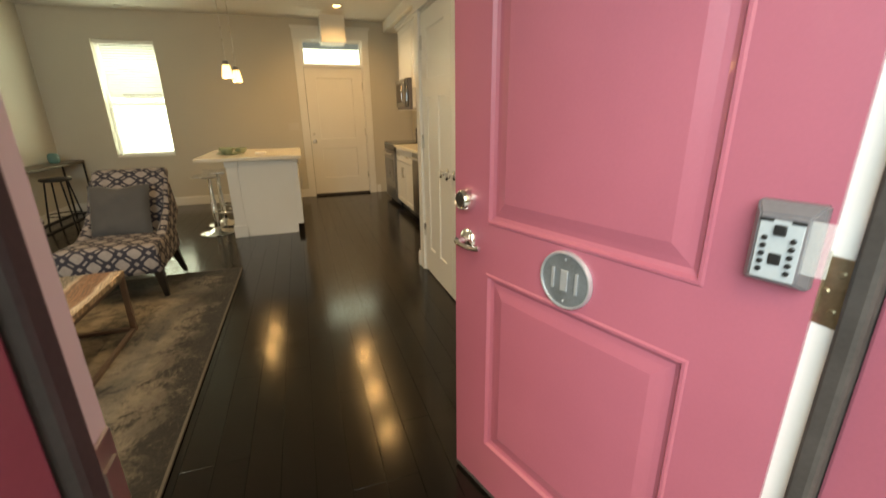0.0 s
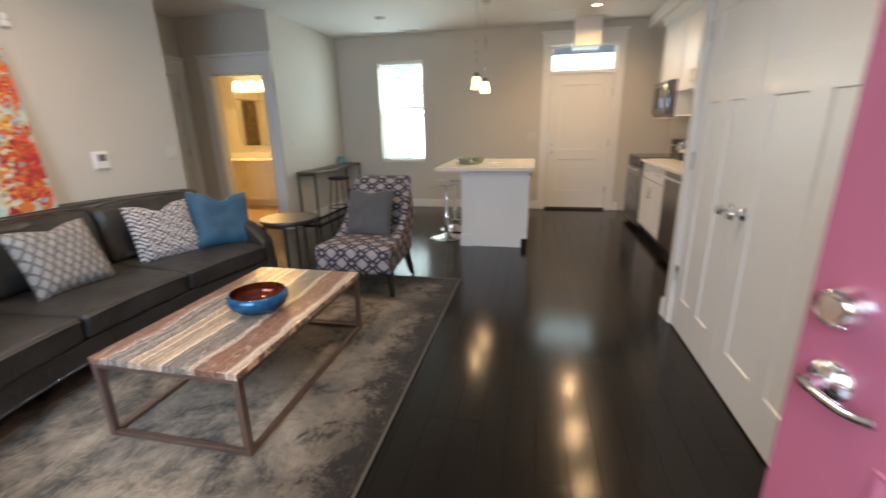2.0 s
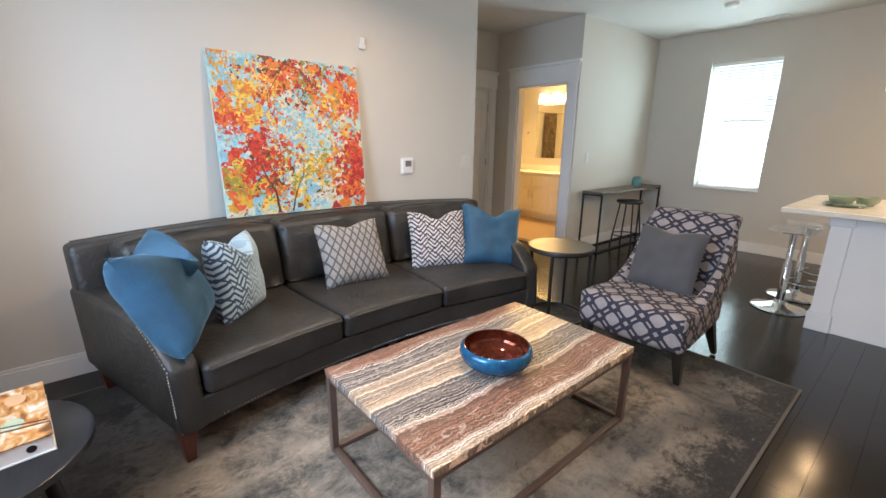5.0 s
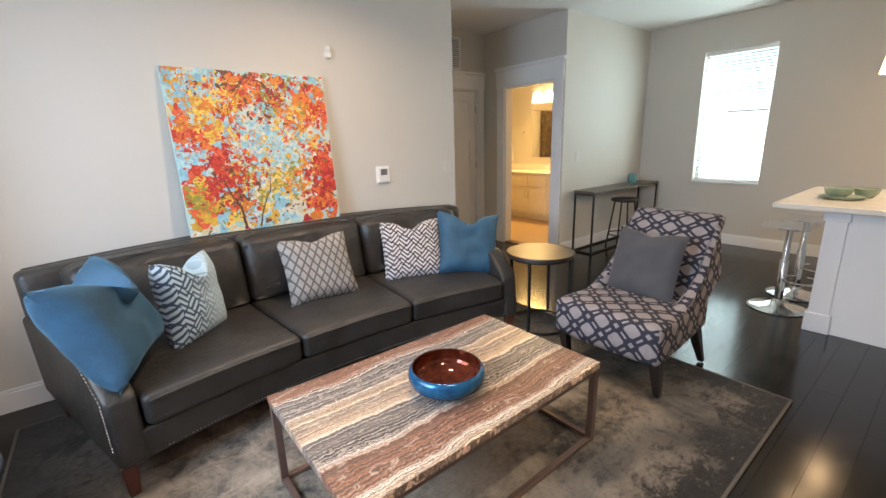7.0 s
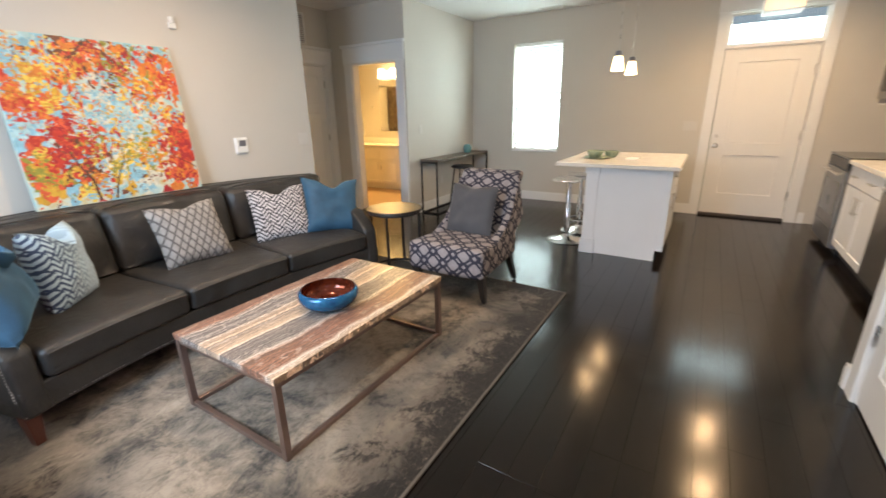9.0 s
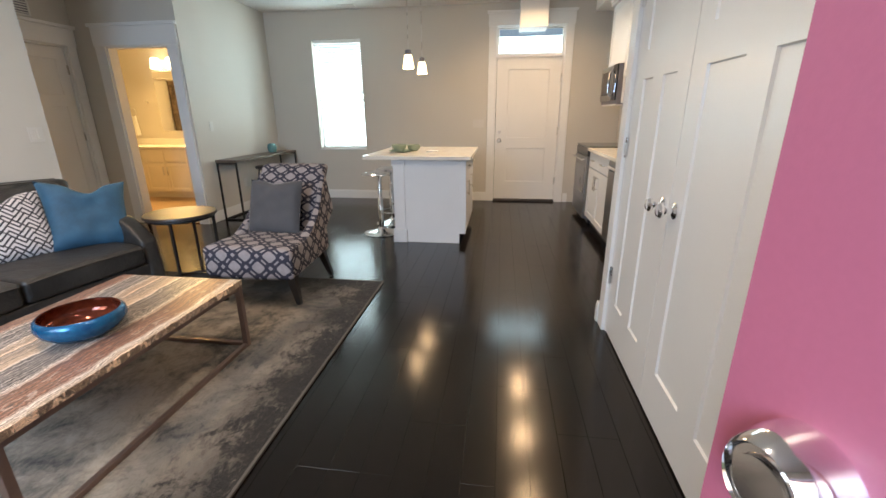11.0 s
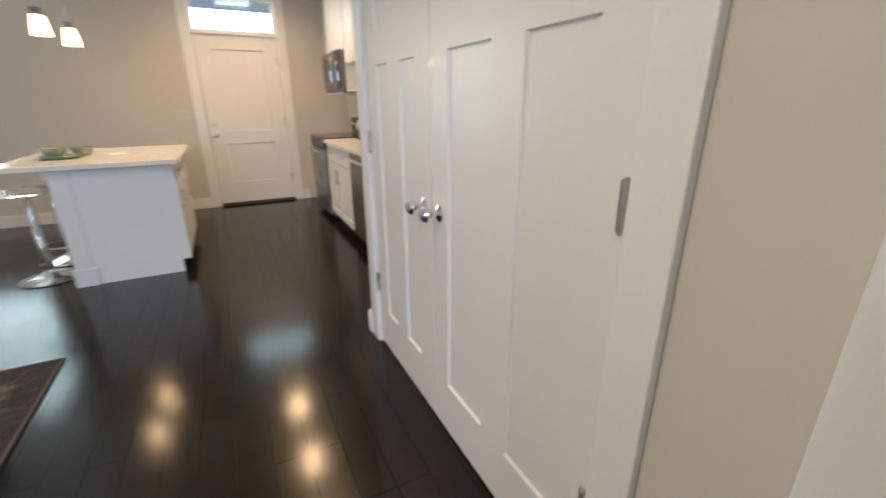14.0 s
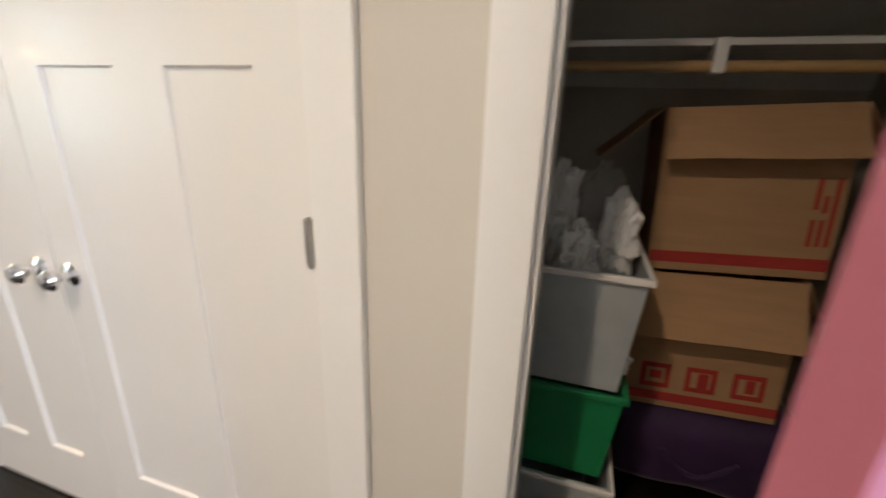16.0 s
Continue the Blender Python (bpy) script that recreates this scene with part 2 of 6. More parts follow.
def rug_material():
    m, n, l, b = nodes_of("distressed_rug_pile")
    v = coords(n, l)
    big, mid = noisen(n, l, v, 1.3, 5, 0.62, 0.8), noisen(n, l, v, 6.5, 9, 0.76, 0.5)
    streak = noisen(n, l, coords(n, l, (30, 13, 9)), 1.6, 8, 0.8)
    speck = noisen(n, l, coords(n, l, (1.0, 0.5, 1.0)), 62, 5, 0.75, 0.3)
    fine = noisen(n, l, v, 420, 2)
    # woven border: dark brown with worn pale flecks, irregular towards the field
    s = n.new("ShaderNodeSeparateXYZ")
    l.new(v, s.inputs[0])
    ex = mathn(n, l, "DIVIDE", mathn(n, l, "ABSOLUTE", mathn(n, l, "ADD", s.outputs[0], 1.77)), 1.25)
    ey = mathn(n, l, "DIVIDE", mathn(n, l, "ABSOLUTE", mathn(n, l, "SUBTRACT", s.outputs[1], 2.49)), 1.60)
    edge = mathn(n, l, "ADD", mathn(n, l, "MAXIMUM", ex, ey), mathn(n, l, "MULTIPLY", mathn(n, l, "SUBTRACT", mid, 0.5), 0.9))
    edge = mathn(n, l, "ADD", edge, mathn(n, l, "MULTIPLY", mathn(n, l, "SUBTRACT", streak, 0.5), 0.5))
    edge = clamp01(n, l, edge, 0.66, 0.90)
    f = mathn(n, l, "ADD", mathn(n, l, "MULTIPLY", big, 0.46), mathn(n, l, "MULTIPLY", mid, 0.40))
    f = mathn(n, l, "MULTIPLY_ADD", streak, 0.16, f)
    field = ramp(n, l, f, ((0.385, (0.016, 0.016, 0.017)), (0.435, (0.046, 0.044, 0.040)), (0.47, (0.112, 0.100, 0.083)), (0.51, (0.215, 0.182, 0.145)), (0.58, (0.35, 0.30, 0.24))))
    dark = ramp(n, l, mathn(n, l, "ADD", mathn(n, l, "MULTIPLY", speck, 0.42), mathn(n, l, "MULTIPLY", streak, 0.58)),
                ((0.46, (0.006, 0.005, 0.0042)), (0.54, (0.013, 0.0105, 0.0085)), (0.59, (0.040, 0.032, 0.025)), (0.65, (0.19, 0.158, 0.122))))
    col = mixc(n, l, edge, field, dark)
    # darker corner of the field: part pattern, part sofa shadow painted into the colour
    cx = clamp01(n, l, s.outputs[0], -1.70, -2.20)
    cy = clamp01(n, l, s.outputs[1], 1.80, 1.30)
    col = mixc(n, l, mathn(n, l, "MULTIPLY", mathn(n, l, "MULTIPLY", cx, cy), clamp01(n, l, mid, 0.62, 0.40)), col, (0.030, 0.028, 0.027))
    # broken dark veins in the pile
    vein = noisen(n, l, v, 2.1, 6, 0.6, 1.6)
    line = mathn(n, l, "LESS_THAN", mathn(n, l, "ABSOLUTE", mathn(n, l, "SUBTRACT", vein, 0.5)), 0.008)
    line = mathn(n, l, "MULTIPLY", line, mathn(n, l, "GREATER_THAN", mid, 0.48))
    col = mixc(n, l, mathn(n, l, "MULTIPLY", line, 0.18), col, (0.045, 0.040, 0.038))
    l.new(col, b.inputs["Base Color"])
    b.inputs["Roughness"].default_value = 0.95
    b.inputs["Sheen Weight"].default_value = 0.05
    bumpn(n, l, b, mathn(n, l, "ADD", fine, mathn(n, l, "MULTIPLY", mid, 0.6)), 0.5, 0.006)
    return m


def onyx_material():
    """Bands along y: rust at both long sides, black and white feathered streaks, peach with dark wavy lines."""
    m, n, l, b = nodes_of("banded_onyx")
    s = n.new("ShaderNodeSeparateXYZ")
    l.new(coords(n, l), s.inputs[0])
    slow = noisen(n, l, coords(n, l, (1.2, 1.0, 1.2)), 2.2, 3, 0.5, 0.4)
    wob = noisen(n, l, coords(n, l, (10, 13, 10)), 2.6, 5, 0.65, 0.3)
    jag = noisen(n, l, coords(n, l, (22, 60, 22)), 1.5, 5, 0.8)
    x = mathn(n, l, "MULTIPLY_ADD", mathn(n, l, "SUBTRACT", slow, 0.5), 0.12, s.outputs[0])
    x = mathn(n, l, "MULTIPLY_ADD", mathn(n, l, "SUBTRACT", wob, 0.5), 0.032, x)
    xj = mathn(n, l, "MULTIPLY_ADD", mathn(n, l, "SUBTRACT", jag, 0.5), 0.020, x)
    u = mathn(n, l, "DIVIDE", mathn(n, l, "SUBTRACT", xj, -0.372), 0.742)

    def strands(w, scale, detail):
        k = n.new("ShaderNodeTexNoise")
        k.noise_dimensions = "1D"
        k.inputs["Scale"].default_value, k.inputs["Detail"].default_value = scale, detail
        l.new(w, k.inputs["W"])
        return k.outputs[0]

    thin, wide = strands(xj, 115.0, 3.0), strands(x, 44.0, 2.0)
    rust, ash, peach, pale = (0.200, 0.100, 0.064), (0.165, 0.150, 0.138), (0.46, 0.34, 0.24), (0.38, 0.335, 0.29)
    base = ramp(n, l, u, ((0.02, rust), (0.10, rust), (0.125, pale), (0.15, ash), (0.25, ash), (0.275, pale), (0.31, peach), (0.36, peach), (0.385, ash),
                          (0.41, peach), (0.50, peach), (0.525, pale), (0.55, ash), (0.70, ash), (0.73, pale), (0.765, rust), (0.92, rust), (0.95, pale), (0.99, peach)))
    streaky = ramp(n, l, u, ((0.06, (0.30, 0.30, 0.30)), (0.13, (1, 1, 1)), (0.28, (1, 1, 1)), (0.32, (0.12, 0.12, 0.12)), (0.385, (0.9, 0.9, 0.9)), (0.43, (0.12, 0.12, 0.12)), (0.50, (0.2, 0.2, 0.2)),
                             (0.54, (1, 1, 1)), (0.72, (1, 1, 1)), (0.78, (0.40, 0.40, 0.40)), (0.97, (0.5, 0.5, 0.5))))
    lines = ramp(n, l, thin, ((0.38, (0.16, 0.15, 0.15)), (0.46, (0.45, 0.42, 0.41)), (0.51, (0.95, 0.93, 0.91)), (0.56, (2.2, 2.15, 2.1)), (0.62, (3.0, 2.95, 2.9))))
    col = mixc(n, l, streaky, base, mixc(n, l, 1.0, base, lines, "MULTIPLY"))
    # wavy dark veins, pale feathers in the rust, small blotches
    vein = mathn(n, l, "LESS_THAN", mathn(n, l, "ABSOLUTE", mathn(n, l, "SUBTRACT", wide, 0.47)), 0.030)
    col = mixc(n, l, mathn(n, l, "MULTIPLY", vein, 0.72), col, (0.085, 0.068, 0.062))
    blot = noisen(n, l, coords(n, l, (1.0, 0.55, 1.0)), 30, 6, 0.7, 1.2)
    col = mixc(n, l, mathn(n, l, "MULTIPLY", mathn(n, l, "GREATER_THAN", blot, 0.59), 0.42), col, (0.60, 0.50, 0.41))
    grit = noisen(n, l, coords(n, l), 150, 3)
    col = mixc(n, l, 0.55, col, mixc(n, l, 1.0, col, ramp(n, l, grit, ((0.35, (0.55, 0.55, 0.55)), (0.65, (1.45, 1.45, 1.45)))), "MULTIPLY"))
    l.new(col, b.inputs["Base Color"])
    l.new(mathn(n, l, "MULTIPLY_ADD", blot, 0.16, 0.27), b.inputs["Roughness"])
    bumpn(n, l, b, thin, 0.06, 0.002)
    return m


def lattice_material(name, light, dark, pitch, axis_u, axis_v, chain=True, width=0.055, rough=0.85):
    """A woven trellis: two crossing sets of slanted lines, with a knot at each crossing."""
    m, n, l, b = nodes_of(name)
    t = n.new("ShaderNodeTexCoord")
    s = n.new("ShaderNodeSeparateXYZ")
    l.new(t.outputs["Object"], s.inputs[0])
    u = s.outputs[axis_u]
    w = s.outputs[axis_v] if isinstance(axis_v, int) else mathn(n, l, "ADD", s.outputs[2], s.outputs[1])
    u, w = mathn(n, l, "DIVIDE", u, pitch[0]), mathn(n, l, "DIVIDE", w, pitch[1])
    a = mathn(n, l, "ABSOLUTE", mathn(n, l, "SUBTRACT", mathn(n, l, "FRACT", mathn(n, l, "ADD", u, w)), 0.5))
    c = mathn(n, l, "ABSOLUTE", mathn(n, l, "SUBTRACT", mathn(n, l, "FRACT", mathn(n, l, "SUBTRACT", u, w)), 0.5))
    far, near = mathn(n, l, "MAXIMUM", a, c), mathn(n, l, "MINIMUM", a, c)
    line = mathn(n, l, "LESS_THAN", near, width)
    if chain:                             # hollow links along each strand, an open knot at each crossing
        link = mathn(n, l, "MULTIPLY", line, mathn(n, l, "GREATER_THAN", far, 0.19))
        hollow = mathn(n, l, "MULTIPLY", mathn(n, l, "LESS_THAN", near, width * 0.26), mathn(n, l, "GREATER_THAN", far, 0.33))
        knot = mathn(n, l, "MULTIPLY", mathn(n, l, "LESS_THAN", far, 0.285), mathn(n, l, "GREATER_THAN", far, 0.105))
        knot = mathn(n, l, "MULTIPLY", knot, mathn(n, l, "LESS_THAN", near, 0.235))
        line = mathn(n, l, "MAXIMUM", mathn(n, l, "MULTIPLY", link, mathn(n, l, "SUBTRACT", 1.0, hollow)), knot)
    fine = noisen(n, l, t.outputs["Object"], 420, 2)
    mott = noisen(n, l, t.outputs["Object"], 26, 4)
    lightc = ramp(n, l, mott, ((0.3, tuple(k * 0.86 for k in light)), (0.7, tuple(min(1, k * 1.1) for k in light))))
    l.new(mixc(n, l, mathn(n, l, "MULTIPLY", line, 0.94), lightc, dark), b.inputs["Base Color"])
    b.inputs["Roughness"].default_value = rough
    bumpn(n, l, b, mathn(n, l, "ADD", fine, line), 0.25, 0.003)
    return m


def zigzag_material(name, light, dark, pitch, step, width, fade=False):
    """A stepped zigzag in the plane of the cushion."""
    m, n, l, b = nodes_of(name)
    t = n.new("ShaderNodeTexCoord")
    s = n.new("ShaderNodeSeparateXYZ")
    l.new(t.outputs["Object"], s.inputs[0])
    tri = mathn(n, l, "PINGPONG", s.outputs[0], step)
    f = mathn(n, l, "FRACT", mathn(n, l, "DIVIDE", mathn(n, l, "ADD", s.outputs[1], tri), pitch))
    line = mathn(n, l, "LESS_THAN", f, width)
    # short cross bars join the stripes, as in a key pattern
    col = mathn(n, l, "FLOOR", mathn(n, l, "DIVIDE", s.outputs[0], step))
    row = mathn(n, l, "FRACT", mathn(n, l, "DIVIDE", mathn(n, l, "SUBTRACT", s.outputs[1], tri), pitch * 3))
    cross = mathn(n, l, "LESS_THAN", mathn(n, l, "FRACT", mathn(n, l, "MULTIPLY_ADD", col, 0.37, row)), 0.12)
    line = mathn(n, l, "MAXIMUM", line, cross)
    if fade:
        line = mathn(n, l, "MULTIPLY", line, mathn(n, l, "MULTIPLY_ADD", clamp01(n, l, s.outputs[0], 0.09, -0.09), 0.78, 0.22))
    fine = noisen(n, l, t.outputs["Object"], 420, 2)
    l.new(mixc(n, l, line, light, dark), b.inputs["Base Color"])
    b.inputs["Roughness"].default_value = 0.85
    b.inputs["Sheen Weight"].default_value = 0.25
    bumpn(n, l, b, mathn(n, l, "ADD", fine, line), 0.25, 0.003)
    return m


def bowl_material(name, a, c, metal, rough):
    m, n, l, b = nodes_of(name)
    v = coords(n, l)
    f = noisen(n, l, v, 30, 5, 0.6)
    l.new(ramp(n, l, f, ((0.3, a), (0.7, c))), b.inputs["Base Color"])
    b.inputs["Metallic"].default_value, b.inputs["Roughness"].default_value = metal, rough
    bumpn(n, l, b, f, 0.08, 0.002)
    return m


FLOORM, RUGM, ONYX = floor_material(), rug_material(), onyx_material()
CHAIR_TOP = lattice_material("trellis_fabric", (0.27, 0.245, 0.25), (0.007, 0.009, 0.026), (0.170, 0.165), 0, "fold", True, 0.20)
CHAIR_SIDE = lattice_material("trellis_fabric_sides", (0.27, 0.245, 0.25), (0.007, 0.009, 0.026), (0.170, 0.165), 1, 2, True, 0.20)
DIAMOND = lattice_material("diamond_cushion_cloth", (0.30, 0.28, 0.26), (0.085, 0.078, 0.073), (0.052, 0.084), 0, 1, False, 0.115)
KEYCLOTH = zigzag_material("black_white_key_cloth", (0.52, 0.49, 0.48), (0.022, 0.02, 0.024), 0.033, 0.052, 0.42)
BLUEKEY = zigzag_material("pale_blue_key_cloth", (0.42, 0.56, 0.64), (0.035, 0.065, 0.13), 0.034, 0.042, 0.46, True)


def milky_material():
    m, n, l, b = nodes_of("milky_clear_plastic")
    f = noisen(n, l, coords(n, l), 9, 4)
    l.new(ramp(n, l, f, ((0.3, (0.62, 0.68, 0.72)), (0.7, (0.80, 0.84, 0.86)))), b.inputs["Base Color"])
    b.inputs["Transmission Weight"].default_value, b.inputs["Roughness"].default_value = 0.55, 0.38
    return m


MILKY = milky_material()
BOWL_OUT = bowl_material("blue_glaze", (0.008, 0.060, 0.150), (0.014, 0.125, 0.26), 0.35, 0.25)
BOWL_IN = bowl_material("copper_red_glaze", (0.065, 0.012, 0.006), (0.17, 0.035, 0.014), 0.55, 0.08)

# ---- builders ----


def tm(x, y, z):
    return Matrix.Translation((x, y, z))


def world_of(ob):
    m = Matrix.Identity(4)
    while ob:
        m = ob.matrix_basis @ m if not ob.parent else ob.matrix_parent_inverse @ ob.matrix_basis @ m
        ob = ob.parent
    return m


def finish(name, bm, mats, smooth=False):
    mesh = bpy.data.meshes.new(name)
    bmesh.ops.recalc_face_normals(bm, faces=bm.faces[:])
    if smooth:
        for f in bm.faces:
            f.smooth = True
        lim = radians(40)
        for e in bm.edges:
            if len(e.link_faces) == 2 and e.calc_face_angle(0) > lim:
                e.smooth = False
    bm.to_mesh(mesh)
    bm.free()
    for k in (mats if isinstance(mats, (list, tuple)) else (mats,)):
        mesh.materials.append(k)
    return mesh


def part(name, bm, mats, parent, label="", smooth=False):
    ob = new(name, finish(name, bm, mats, smooth))
    if parent:
        ob.parent = parent
        ob.matrix_parent_inverse = world_of(parent).inverted()
    if label:
        tagged(ob, label)
    return ob


def thing(name, loc, label, category, group="", kind=""):
    ob = new(name)
    ob.empty_display_size = 0.1
    ob.location = loc
    return tagged(ob, label, category, group, kind)


def solid(name, bm, mats, label, category, group="", kind="", smooth=False):
    return tagged(part(name, bm, mats, None, smooth=smooth), label, category, group, kind)


def add(a, b):
    """Joins bmesh b into a."""
    mesh = bpy.data.meshes.new("joint")
    b.to_mesh(mesh)
    b.free()
    a.from_mesh(mesh)
    bpy.data.meshes.remove(mesh)
    return a


def box(x0, x1, y0, y1, z0, z1, bevel=0.0, seg=2, m=None):
    bm = bmesh.new()
    bmesh.ops.create_cube(bm, size=1, matrix=tm((x0 + x1) / 2, (y0 + y1) / 2, (z0 + z1) / 2) @ Matrix.Diagonal((x1 - x0, y1 - y0, z1 - z0, 1)))
    if bevel:
        bmesh.ops.bevel(bm, geom=bm.edges[:], offset=bevel, segments=seg, affect="EDGES", profile=0.5)
    if m is not None:
        bm.transform(m)
    return bm


def lathe(profile, x=0, y=0, z=0, n=28, m=None):
    """Turns (radius, height) pairs about the z axis; ends close where the radius is 0."""
    bm = bmesh.new()
    rings = []
    for r, h in profile:
        if r < 1e-6:
            rings.append([bm.verts.new((x, y, z + h))])
        else:
            rings.append([bm.verts.new((x + r * math.cos(2 * math.pi * i / n), y + r * math.sin(2 * math.pi * i / n), z + h)) for i in range(n)])
    for a, b in zip(rings, rings[1:]):
        for i in range(n):
            j = (i + 1) % n
            if len(a) == 1 and len(b) == 1:
                continue
            if len(a) == 1:
                bm.faces.new((a[0], b[j], b[i]))
            elif len(b) == 1:
                bm.faces.new((a[i], a[j], b[0]))
            else:
                bm.faces.new((a[i], a[j], b[j], b[i]))
    if m is not None:
        bm.transform(m)
    return bm


def rod(p, q, r, n=12, r2=None):
    p, q = Vector(p), Vector(q)
    d = q - p
    m = tm(*p) @ d.to_track_quat("Z", "Y").to_matrix().to_4x4()
    return lathe(((0, 0), (r, 0), (r if r2 is None else r2, d.length), (0, d.length)), n=n, m=m)


def tube(points, r, n=8, closed=False):
    """A round bar bent along points."""
    pts = [Vector(p) for p in points]
    bm = bmesh.new()
    rings = []
    for i, p in enumerate(pts):
        a = pts[i - 1] if i or closed else p
        b = pts[(i + 1) % len(pts)] if i < len(pts) - 1 or closed else p
        q = (b - a).to_track_quat("Z", "Y")
        rings.append([bm.verts.new(p + q @ Vector((r * math.cos(2 * math.pi * k / n), r * math.sin(2 * math.pi * k / n), 0))) for k in range(n)])
    for a, b in zip(rings, rings[1:] + (rings[:1] if closed else [])):
        best = min(range(n), key=lambda s: (a[0].co - b[s].co).length)
        for k in range(n):
            bm.faces.new((a[k], a[(k + 1) % n], b[(k + 1 + best) % n], b[(k + best) % n]))
    if not closed:
        bm.faces.new(rings[0])
        bm.faces.new(rings[-1])
    return bm


def ring(cx, cy, z, r, t, n=36):
    return tube([(cx + r * math.cos(2 * math.pi * i / n), cy + r * math.sin(2 * math.pi * i / n), z) for i in range(n)], t, 8, True)


def wall(name, axis, p0, p1, a0, a1, z0, z1, holes=(), mat=None, label="", category="wall"):
    """A wall p0..p1 thick that runs from a0 to a1, with holes (a, b, low, high) cut through."""
    cuts_a = sorted({a0, a1, *[h[0] for h in holes], *[h[1] for h in holes]})
    cuts_z = sorted({z0, z1, *[h[2] for h in holes], *[h[3] for h in holes]})
    bm = bmesh.new()
    for i in range(len(cuts_a) - 1):
        for j in range(len(cuts_z) - 1):
            ca, cz = (cuts_a[i] + cuts_a[i + 1]) / 2, (cuts_z[j] + cuts_z[j + 1]) / 2
            if any(h[0] < ca < h[1] and h[2] < cz < h[3] for h in holes):
                continue
            b = (cuts_a[i], cuts_a[i + 1])
            c = (p0, p1, *b) if axis == "y" else (*b, p0, p1)
            add(bm, box(*c, cuts_z[j], cuts_z[j + 1]))
    bmesh.ops.remove_doubles(bm, verts=bm.verts[:], dist=1e-5)
    inner = [f for f in bm.faces if any(g is not f and set(g.verts) == set(f.verts) for g in f.verts[0].link_faces)]
    bmesh.ops.delete(bm, geom=inner, context="FACES_ONLY")
    return solid(name, bm, mat or WALL, label, category, kind="structure")


def panelled(w, h, t, panels, depth=0.008, margin=0.022, moulded=False):
    """A door leaf in the xz plane, x 0..w, z 0..h, y 0 (front) to t, with sunk panels on the front and back."""
    bm = bmesh.new()
    xs = sorted({0, w, *[p[0] for p in panels], *[p[1] for p in panels]})
    zs = sorted({0, h, *[p[2] for p in panels], *[p[3] for p in panels]})
    for side, y0, dy in ((0, 0.0, 1), (1, t, -1)):
        for i in range(len(xs) - 1):
            for j in range(len(zs) - 1):
                ca, cz = (xs[i] + xs[i + 1]) / 2, (zs[j] + zs[j + 1]) / 2
                if any(p[0] < ca < p[1] and p[2] < cz < p[3] for p in panels):
                    continue
                bm.faces.new([bm.verts.new((x, y0, z)) for x, z in ((xs[i], zs[j]), (xs[i + 1], zs[j]), (xs[i + 1], zs[j + 1]), (xs[i], zs[j + 1]))])
        for x0, x1, z0, z1 in panels:
            steps = ((0, 0), (0.004, -0.004), (0.010, -0.004), (0.016, 0.006), (0.026, 0.010), (margin + 0.02, 0.008), (margin + 0.05, 0.001)) if moulded else ((0, 0), (0.004, depth), (margin, depth))
            loops = []
            for o, d in steps:
                loops.append([bm.verts.new((x, y0 + dy * d, z)) for x, z in ((x0 + o, z0 + o), (x1 - o, z0 + o), (x1 - o, z1 - o), (x0 + o, z1 - o))])
            for a, b in zip(loops, loops[1:]):
                for k in range(4):
                    bm.faces.new((a[k], a[(k + 1) % 4], b[(k + 1) % 4], b[k]))
            bm.faces.new(loops[-1])
    for q in (((0, 0), (w, 0)), ((w, 0), (w, h)), ((w, h), (0, h)), ((0, h), (0, 0))):
        bm.faces.new([bm.verts.new(c) for c in ((q[0][0], 0, q[0][1]), (q[1][0], 0, q[1][1]), (q[1][0], t, q[1][1]), (q[0][0], t, q[0][1]))])
    bmesh.ops.remove_doubles(bm, verts=bm.verts[:], dist=1e-5)
    return bm


def bar_pull(name, p, q, out, parent, r=0.006):
    """A bar handle from p to q that stands off along out."""
    p, q, out = Vector(p), Vector(q), Vector(out)
    bm = rod(p + out, q + out, r)
    for k in (0.12, 0.88):
        c = p.lerp(q, k)
        add(bm, rod(c, c + out, r * 0.8))
    return part(name, bm, NICKEL, parent, "brushed nickel bar handle", True)


def cushion(size_x, size_y, thick, chop=0.0, ears=0.10, n=18, fold=0.0):
    """A stuffed square cushion in its own xy plane, with drawn-out corners and a seam."""
    bm = bmesh.new()
    grids = []
    for side in (1, -1):
        g = []
        for i in range(n + 1):
            row = []
            for j in range(n + 1):
                u, v = 2 * i / n - 1, 2 * j / n - 1
                pinch = 1 - ears * (1 - (u * u) ** 1.0) * abs(v) ** 3, 1 - ears * (1 - (v * v) ** 1.0) * abs(u) ** 3
                x, y = u * size_x / 2 * pinch[1], v * size_y / 2 * pinch[0]
                z = side * thick / 2 * max(0, (1 - u ** 4) * (1 - v ** 4)) ** 0.55
                z += side * 0.014 * noise.noise(Vector((u * 2.6, v * 2.6, side + size_x * 9 + size_y * 31 + thick * 70)))  * (1 - u ** 4) * (1 - v ** 4)
                if chop and v > 0:
                    dip = math.exp(-(u / 0.34) ** 2) * v ** 2
                    y -= chop * dip
                    z = z * (1 + 0.25 * dip) + fold * dip
                row.append(bm.verts.new((x, y, z)))
            g.append(row)
        grids.append(g)
        for i in range(n):
            for j in range(n):
                bm.faces.new((g[i][j], g[i + 1][j], g[i + 1][j + 1], g[i][j + 1]))
    bmesh.ops.remove_doubles(bm, verts=bm.verts[:], dist=1e-4)
    return bm

